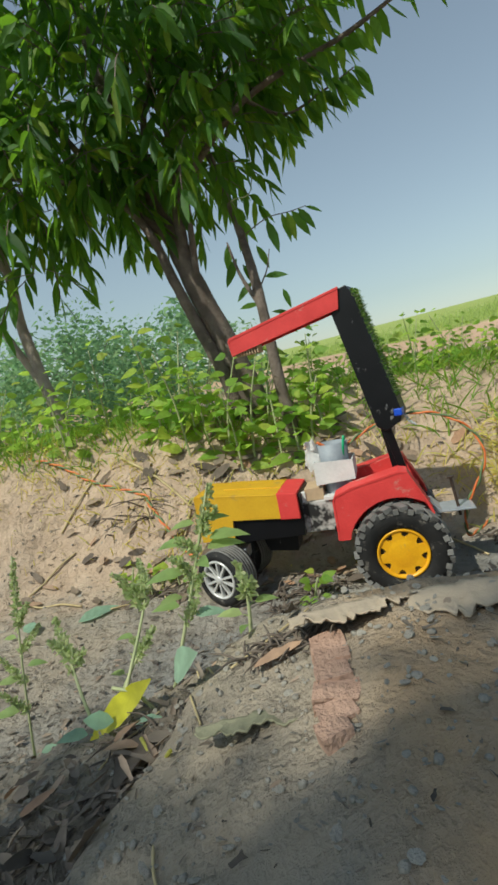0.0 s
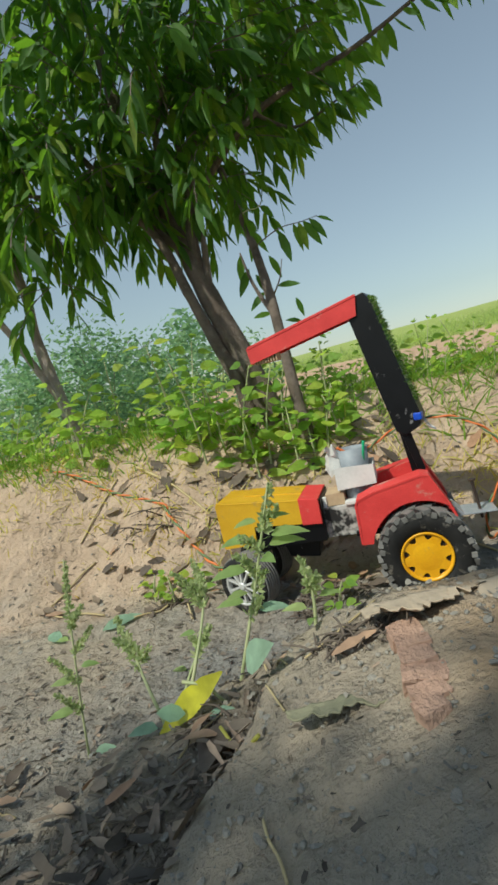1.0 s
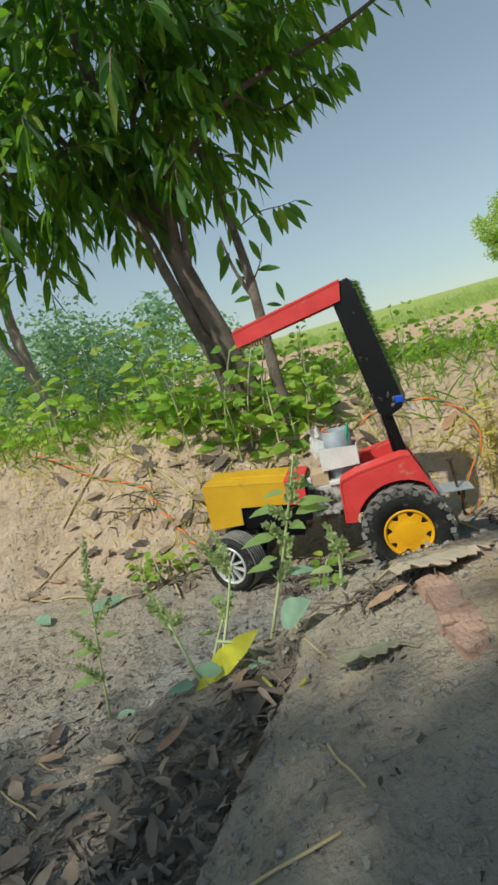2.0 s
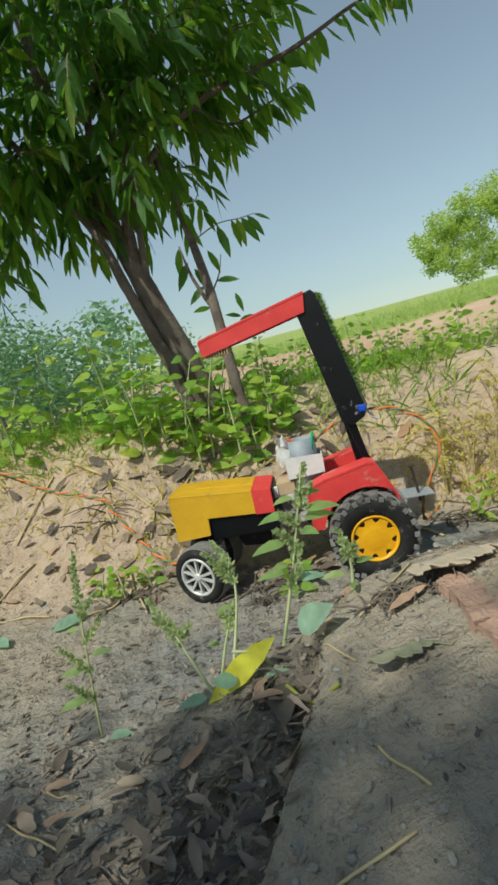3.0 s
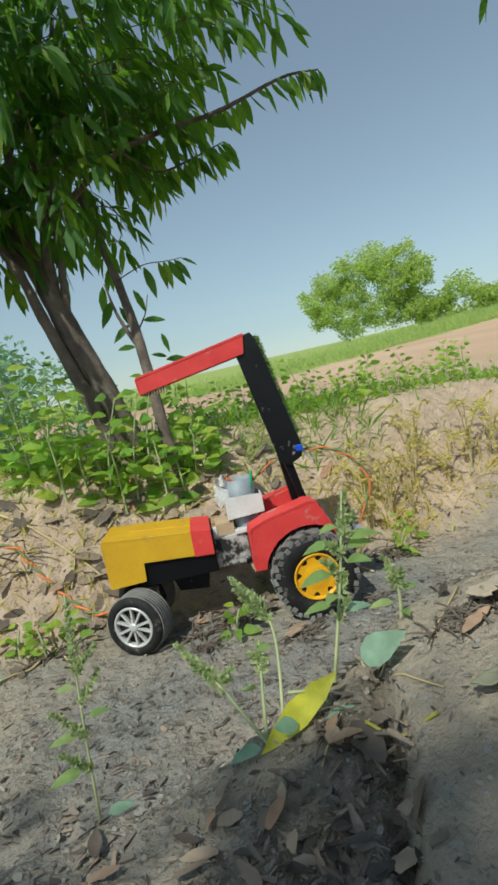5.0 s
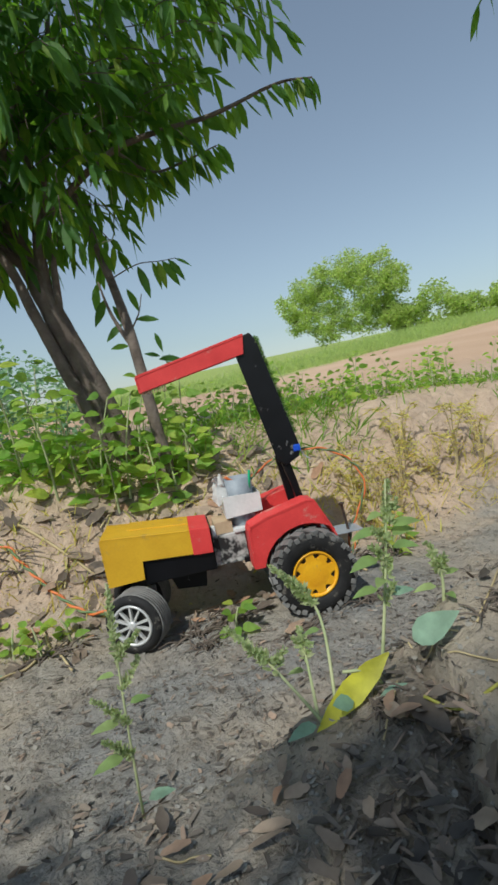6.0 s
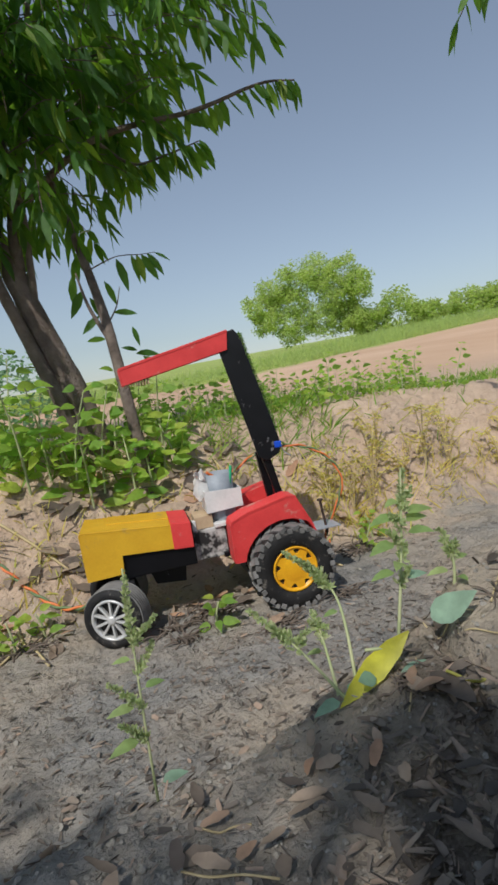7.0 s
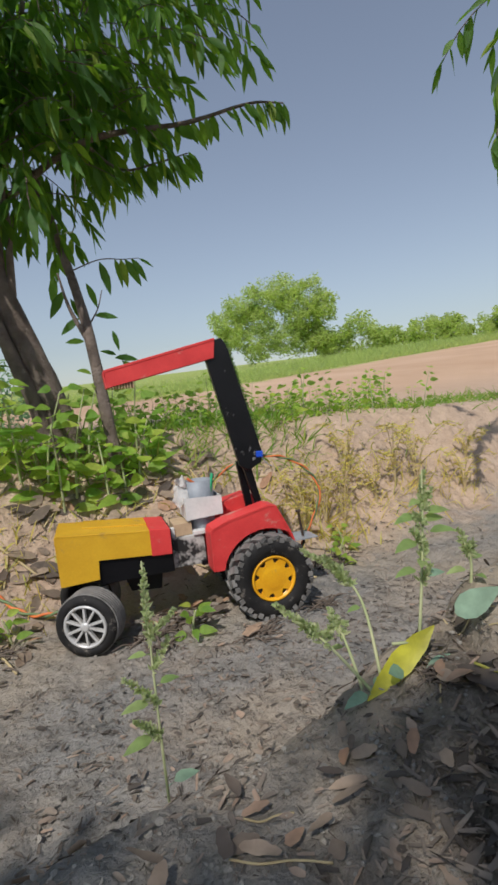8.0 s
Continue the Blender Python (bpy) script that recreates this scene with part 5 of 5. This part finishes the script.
def dead_leaf(x, y, length, width, turn, curl, r, lift=0.002):
    one = Leaves()
    torn = r.random()
    shape = ((0.0, 0.1 + 0.5 * torn), (0.15, 0.7), (0.3, r.uniform(0.7, 1.0)), (0.45, r.uniform(0.75, 1.1)), (0.6, r.uniform(0.6, 1.0)), (0.75, r.uniform(0.4, 0.85)), (0.9, 0.3 + 0.3 * torn), (1.0, 0.4 * torn * r.random()))
    up = lie(x, y)
    d = Vector((math.cos(turn), math.sin(turn), 0))
    d = d - up * d.dot(up) + up * r.uniform(0.0, 0.22)
    one.add((0, 0, 0.001), d, up + rand_dir(r) * 0.3, length, width, shape, curl, r.uniform(0.05, 0.35), r.uniform(-0.7, 0.7))
    ob = one.build("dead_leaf", M["dead"])
    ob.location = (x, y, gz(x, y) + lift)
    return tagged(ob, "curled dry brown leaf lying on the soil", "leaf", "dry leaves on the ground")


def build_litter():
    r = random.Random(17)
    for _ in range(64):
        dead_leaf(r.uniform(-0.34, 0.16), r.uniform(0.60, 0.73), r.uniform(0.010, 0.026), r.uniform(0.005, 0.011), r.uniform(0, 6.3), r.uniform(-0.1, 0.2), r)
    for _ in range(120):
        y = r.uniform(0.118, 0.20)
        dead_leaf(r.uniform(-0.21, slab_edge(y)), y, r.uniform(0.004, 0.010), r.uniform(0.0020, 0.0046), r.uniform(0, 6.3), r.uniform(-0.15, 0.2), r, r.uniform(0.0004, 0.0018))
    for _ in range(120):
        dead_leaf(r.gauss(0.0, 0.085), r.uniform(0.625, 0.745), r.uniform(0.014, 0.032), r.uniform(0.007, 0.015), r.uniform(0, 6.3), r.uniform(-0.15, 0.1), r)
    for _ in range(10):
        dead_leaf(r.gauss(-0.15, 0.03), r.gauss(0.575, 0.015), r.uniform(0.012, 0.03), r.uniform(0.006, 0.012), r.uniform(0, 6.3), r.uniform(-0.1, 0.1), r)
    for x, y, a, ln, wd in ((-0.0425, 0.1890, -1.65, 0.0150, 0.0075), (-0.0150, 0.1825, 0.2, 0.0110, 0.0030), (0.012, 0.655, 0.9, 0.04, 0.03), (-0.015, 0.685, 0.2, 0.055, 0.026), (0.035, 0.670, 2.4, 0.05, 0.024), (0.030, 0.470, 0.4, 0.022, 0.014), (-0.08, 0.66, 2.8, 0.05, 0.022)):
        dead_leaf(x, y, ln, wd, a, 0.05, r, 0.001 if y < 0.3 else 0.002)
    for _ in range(26):
        dead_leaf(r.gauss(0.0, 0.035), r.gauss(0.545, 0.022), r.uniform(0.008, 0.022), r.uniform(0.004, 0.011), r.uniform(0, 6.3), r.uniform(-0.15, 0.15), r)
    for x, y, a, n in ((-0.228, 0.535, 0.6, 0.040), (-0.262, 0.520, 2.4, 0.030)):
        one = Leaves()
        one.add((0, 0, 0.001), (math.cos(a), math.sin(a), 0.12), (0.2, -0.4, 1), n, n * 0.42, LANCE, 0.1, 0.3, 0.3)
        ob = one.build("fallen_leaf", M["teal_leaf"])
        ob.location = (x, y, gz(x, y) + 0.002)
        tagged(ob, "bluish green leaf fallen on the bare soil", "leaf")
    bits = Leaves()

    def scrap(x, y, s, up=0.4):
        n = lie(x, y) if 0.57 < y < 0.82 or 0.2 < y < 0.29 else Vector((0, 0, 1))
        d = rand_dir(r, -0.2, 0.2)
        d = (d - n * d.dot(n)).normalized() + n * r.uniform(-0.1, up)
        bits.add(Vector((x, y, gz(x, y))) + n * s * 0.12, d, n + rand_dir(r) * 0.6, s, s * r.uniform(0.15, 0.6), ((0.0, r.uniform(0.2, 0.9)), (0.3, r.uniform(0.4, 1.0)), (0.65, r.uniform(0.3, 1.0)), (1.0, r.uniform(0.0, 0.6))), 0.0, 0.45)

    for _ in range(10500):
        y = 0.105 + 0.105 * r.random()
        x = r.uniform(-0.23, slab_edge(y) + 0.002)
        deep = smooth(0.236, 0.195, y - 0.5 * x)
        if r.random() < 0.25 + 0.75 * deep:
            scrap(x, y, 0.0007 + (0.0028 + 0.0030 * deep) * r.random() ** 2.0, 0.3 + 0.4 * deep)
    for _ in range(500):
        y = 0.11 + 0.09 * r.random()
        scrap(r.uniform(slab_edge(y), 0.07), y, 0.0005 + 0.0022 * r.random() ** 2.5)
    for _ in range(3000):
        x, y = r.uniform(-0.42, 0.42), r.uniform(0.30, 0.72)
        scrap(x, y, (0.0015 + 0.006 * r.random() ** 2.5) * 1.0, 0.3)
    for _ in range(2600):
        scrap(r.uniform(-0.26, 0.06), r.uniform(0.20, 0.33), 0.0010 + 0.0050 * r.random() ** 2.2)
    for _ in range(5200):
        y = 0.31 + 0.18 * r.random() ** 1.2
        scrap(r.uniform(-0.30, 0.24), y, 0.0012 + 0.0060 * r.random() ** 2.6, 0.25)
    crumbs = Leaves()
    for k in range(6000):
        near = k % 2 == 0
        x, y = (r.uniform(-0.22, 0.06), r.uniform(0.11, 0.21)) if near else (r.uniform(-0.42, 0.45), r.uniform(0.28, 0.72))
        s = (0.0012 + 0.0036 * r.random() ** 3) * (0.45 if near else 1)
        crumbs.add((x, y, gz(x, y) + s * 0.3), rand_dir(r, -0.1, 0.3), rand_dir(r, 0.5, 1), s, s * r.uniform(0.4, 0.9), ((0.0, 0.4), (0.3, 1.0), (0.8, 0.8), (1.0, 0.2)), 0.0, -0.3)
    tagged(crumbs.build("soil_chips", M["clod"]), "flat grey chips of crumbled dry soil", "soil", kind="stuff")
    tagged(bits.build("leaf_litter", M["litter"]), "crumbled brown leaf litter scattered over the soil", "litter", kind="stuff")
    # clods
    verts, faces = [], []
    for _ in range(1800):
        near = r.random() < 0.5
        x, y = (r.uniform(-0.20, 0.06), r.uniform(0.11, 0.21)) if near else (r.uniform(-0.45, 0.5), r.uniform(0.30, 0.75))
        s = (0.0006 + 0.0013 * r.random() ** 2) * (0.5 if near else 1)
        z = gz(x, y) + s * 0.2
        k0 = len(verts)
        a = r.uniform(0, 6.3)
        ring = [(0.0, 0.0, -0.6)] + [(math.cos(k * 1.257 + a), math.sin(k * 1.257 + a), -0.25) for k in range(5)] + [(0.75 * math.cos(k * 1.257 + a + 0.6), 0.75 * math.sin(k * 1.257 + a + 0.6), 0.45) for k in range(5)] + [(0.0, 0.0, 0.7)]
        for v in ring:
            g = s * r.uniform(0.7, 1.25)
            verts.append((x + v[0] * g, y + v[1] * g, z + v[2] * g))
        for k in range(5):
            n = (k + 1) % 5
            faces += [(k0, k0 + 1 + n, k0 + 1 + k), (k0 + 1 + k, k0 + 1 + n, k0 + 6 + k), (k0 + 1 + n, k0 + 6 + n, k0 + 6 + k), (k0 + 11, k0 + 6 + k, k0 + 6 + n)]
    tagged(raw("soil_clods", verts, faces, M["clod"], None, True), "small dry clods of soil", "soil", kind="stuff")


def mud_flake(x, y, length, width, turn, lift, seed, mat, label, thick=0.0004):
    """A curled plate of dried mud with a ragged outline and a raised front edge."""
    r = random.Random(seed)
    nu, nv = 40, 10
    verts, faces = [], []
    for layer in (0, 1):
        for j in range(nv):
            for i in range(nu):
                u, v = i / (nu - 1), j / (nv - 1)
                ragged = 0.30 * noise.noise((u * 6 + seed, 1.3, 0)) + 0.22 * noise.noise((u * 19 + seed, 4.3, 0)) + 0.16 * noise.noise((u * 47 + seed, 8.3, 0))
                taper = math.sin(math.pi * min(1, max(0, 0.12 + 0.76 * u))) ** 0.5
                px = (u - 0.5) * length + 0.05 * length * noise.noise((v * 5, seed, 0))
                py = ((v - 0.5) * taper + (ragged if v < 0.5 else ragged * 0.4)) * width
                pz = lift * (1 - v) ** 1.6 * taper + 0.5 * thick * noise.noise((u * 9, v * 6, seed)) - thick * layer
                verts.append((px, py, pz + thick * 1.6))
    n = nu * nv
    for j in range(nv - 1):
        for i in range(nu - 1):
            a = j * nu + i
            faces += [(a, a + 1, a + nu + 1, a + nu), (n + a, n + a + nu, n + a + nu + 1, n + a + 1)]
    rim = [i for i in range(nu)] + [j * nu + nu - 1 for j in range(1, nv)] + [(nv - 1) * nu + i for i in range(nu - 2, -1, -1)] + [j * nu for j in range(nv - 2, 0, -1)]
    for a, c in zip(rim, rim[1:] + rim[:1]):
        faces.append((c, a, n + a, n + c))
    ob = raw("mud_flake", verts, faces, M[mat], None, True)
    ob.matrix_world = pose(x, y, gz(x, y), 0, 0, turn)
    return tagged(ob, label, "mud flake", "flakes of dried mud")


def brick_crumb(x, y, sx, sy, sz, turn, seed):
    bm = bmesh.new()
    bmesh.ops.create_cube(bm, size=1, matrix=Matrix.Diagonal((sx, sy, sz, 1)))
    bmesh.ops.subdivide_edges(bm, edges=bm.edges[:], cuts=3, use_grid_fill=True)
    for v in bm.verts:
        q = v.co * 160 + Vector((seed * 3.7, 0, 0))
        v.co += Vector((noise.noise(q), noise.noise(q + Vector((5, 0, 0))), noise.noise(q + Vector((0, 5, 0))))) * min(sx, sy, sz * 2) * 0.22
    ob = link_bm("brick_fragment", bm, M["tile"])
    ob.matrix_world = pose(x, y, gz(x, y) - sz * 0.05, 0, 0, turn)
    return tagged(ob, "crumbling piece of red brick set in the soil", "brick", "brick pieces in the soil")


def build_crust():
    mud_flake(0.005, 0.1880, 0.024, 0.012, 8, 0.0034, 3, "crust", "curled tan flake of dried mud with a raised edge")
    mud_flake(0.030, 0.1850, 0.026, 0.014, -8, 0.0012, 5, "crust", "tan flake of dried mud lying on the bank")
    mud_flake(-0.0145, 0.1685, 0.020, 0.0055, 4, 0.0016, 9, "green_crust", "curled greenish brown edge of dried mud")
    for k, (x, y, sx, sy, t) in enumerate(((0.0000, 0.1800, 0.0062, 0.0050, 8), (0.0004, 0.1755, 0.0068, 0.0044, -6), (0.0003, 0.1710, 0.0064, 0.0046, 5), (-0.0002, 0.1665, 0.0070, 0.0050, -9), (-0.0006, 0.1620, 0.0060, 0.0042, 14), (-0.0012, 0.1578, 0.0050, 0.0034, 20))):
        brick_crumb(x, y, sx, sy, 0.0040, t, k)
    bm = bmesh.new()
    tube(bm, spline([(px, py, gz(px, py) + 0.004) for px, py in ((-0.225, 0.745), (-0.18, 0.715), (-0.14, 0.685), (-0.105, 0.655))], 5), [0.0022 - 0.00006 * k for k in range(16)], 6)
    tagged(link_bm("dry_stalk", bm, M["straw_stalk"], None, "", True), "long pale straw stalk lying on the bank", "stalk", "dry stalks on the ground")
    bm = bmesh.new()
    tube(bm, spline([(-0.0416, 0.1851, gz(-0.0416, 0.1851) + 0.0025), (-0.0370, 0.1790, gz(-0.0370, 0.1790) + 0.002), (-0.0313, 0.1724, gz(-0.0313, 0.1724) + 0.0015)], 5), 0.0004, 6)
    tagged(link_bm("dry_stalk", bm, M["straw"], None, "", True), "bent yellow straw stalk lying on the mud", "stalk", "dry stalks on the ground")
    r = random.Random(91)
    for k in range(26):
        near = k < 12
        x, y = (r.uniform(-0.16, 0.0), r.uniform(0.13, 0.20)) if near else (r.uniform(-0.32, 0.20), r.uniform(0.55, 0.72))
        a, ln = r.uniform(0, math.pi), r.uniform(0.008, 0.022) if near else r.uniform(0.02, 0.10)
        pts = []
        for t in (-0.5, -0.15, 0.2, 0.5):
            px, py = x + math.cos(a) * ln * t + r.uniform(-0.02, 0.02) * ln, y + math.sin(a) * ln * t
            pts.append((px, py, gz(px, py) + (0.0006 if near else 0.0015 + r.uniform(0, 0.002))))
        bm = bmesh.new()
        tube(bm, spline(pts, 4), 0.00025 if near else 0.0011, 5)
        ob = link_bm("dry_stalk", bm, M["straw_stalk"], None, "", True)
        tagged(ob, "thin dry straw stalk lying on the ground", "stalk", "dry stalks on the ground")


def brush_clump(x, y, count, size, seed, label):
    """A handful of dark dry twigs and roots."""
    r = random.Random(seed)
    root = new("twig_clump")
    tagged(root, label, "twigs")
    for _ in range(count):
        a, px, py = r.uniform(0, 6.3), r.gauss(x, size * 0.4), r.gauss(y, size * 0.25)
        ln = r.uniform(0.3, 0.9) * size
        d = Vector((math.cos(a), math.sin(a), r.uniform(0.0, 0.5)))
        z = gz(px, py) + 0.02 * size
        pts = [(px, py, z), (px + d.x * ln * 0.5, py + d.y * ln * 0.5, z + d.z * ln * 0.5 + 0.05 * size), (px + d.x * ln + r.uniform(-0.1, 0.1) * size, py + d.y * ln, z + d.z * ln * 0.6)]
        bm = bmesh.new()
        tube(bm, spline(pts, 4), [min(1.0, size / 0.028) * q for q in (0.0010, 0.0010, 0.0009, 0.0008, 0.0008, 0.0007, 0.0006, 0.0005, 0.0004)], 5)
        part("twig", bm, M["iron_wood"], root, "", True)
    return root


def build_brush():
    brush_clump(0.192, 0.565, 40, 0.035, 4, "dark clump of dry roots behind the toy")
    brush_clump(-0.0110, 0.1880, 34, 0.010, 6, "dark dry rootlets on the mud")
    brush_clump(-0.0040, 0.1850, 26, 0.009, 7, "dark dry rootlets on the mud")
    brush_clump(0.000, 0.530, 34, 0.030, 11, "dark dry roots and twigs under the toy")
    brush_clump(-0.035, 0.530, 26, 0.024, 12, "dark dry roots and twigs under the toy")
    brush_clump(-0.160, 0.570, 30, 0.030, 13, "dark dry twigs round a low clump")
    brush_clump(-0.0480, 0.1930, 30, 0.009, 14, "dark dry rootlets at the foot of the weeds")
    brush_clump(0.045, 0.465, 26, 0.022, 15, "dark dry rootlets beside the toy's wheel")
    brush_clump(-0.030, 0.500, 26, 0.024, 16, "dark dry rootlets beside the toy's wheel")
    brush_clump(0.115, 0.480, 22, 0.024, 17, "dark dry rootlets on grey soil")
    brush_clump(-0.02, 0.72, 26, 0.05, 8, "dry twigs at the foot of the tree")
    brush_clump(-0.20, 0.68, 22, 0.05, 9, "dry twigs on the bank")


def build_wires():
    m = Matrix.Translation((0.0815, 0.542, 0.0)) @ Matrix.Rotation(math.atan2(0.1911, -0.9816), 4, "Z")
    loop = [(0.040, 0.0, 0.118), (0.020, -0.014, 0.128), (-0.005, -0.016, 0.137), (-0.030, -0.012, 0.139), (-0.055, -0.008, 0.131), (-0.073, -0.004, 0.114), (-0.078, 0.0, 0.095), (-0.071, 0.0, 0.075), (-0.058, -0.004, 0.050), (-0.060, -0.030, 0.016), (-0.085, -0.075, 0.012)]
    wire([m @ Vector(p) for p in loop], "twisted_wire", None, 0.0009, 0.0010, "thin twisted orange and green wire looping behind the toy")
    pts = [(-0.080, 0.590, 0.020), (-0.121, 0.620, 0.012), (-0.153, 0.652, 0.0), (-0.181, 0.684, 0.0), (-0.193, 0.700, 0.0), (-0.258, 0.725, 0.0), (-0.34, 0.76, 0.0), (-0.500, 0.83, 0.0)]
    wire([(x, y, max(z, gz(x, y) + 0.003)) for x, y, z in pts], "twisted_wire", None, 0.0012, 0.0014, "thin twisted orange and green wire trailing over the ground")


build_near_tree()
build_slim_tree()
build_left_tree()
build_right_tree()
build_unseen_shade_tree()
build_plants()
build_distance()
build_litter()
build_crust()
build_brush()
build_wires()
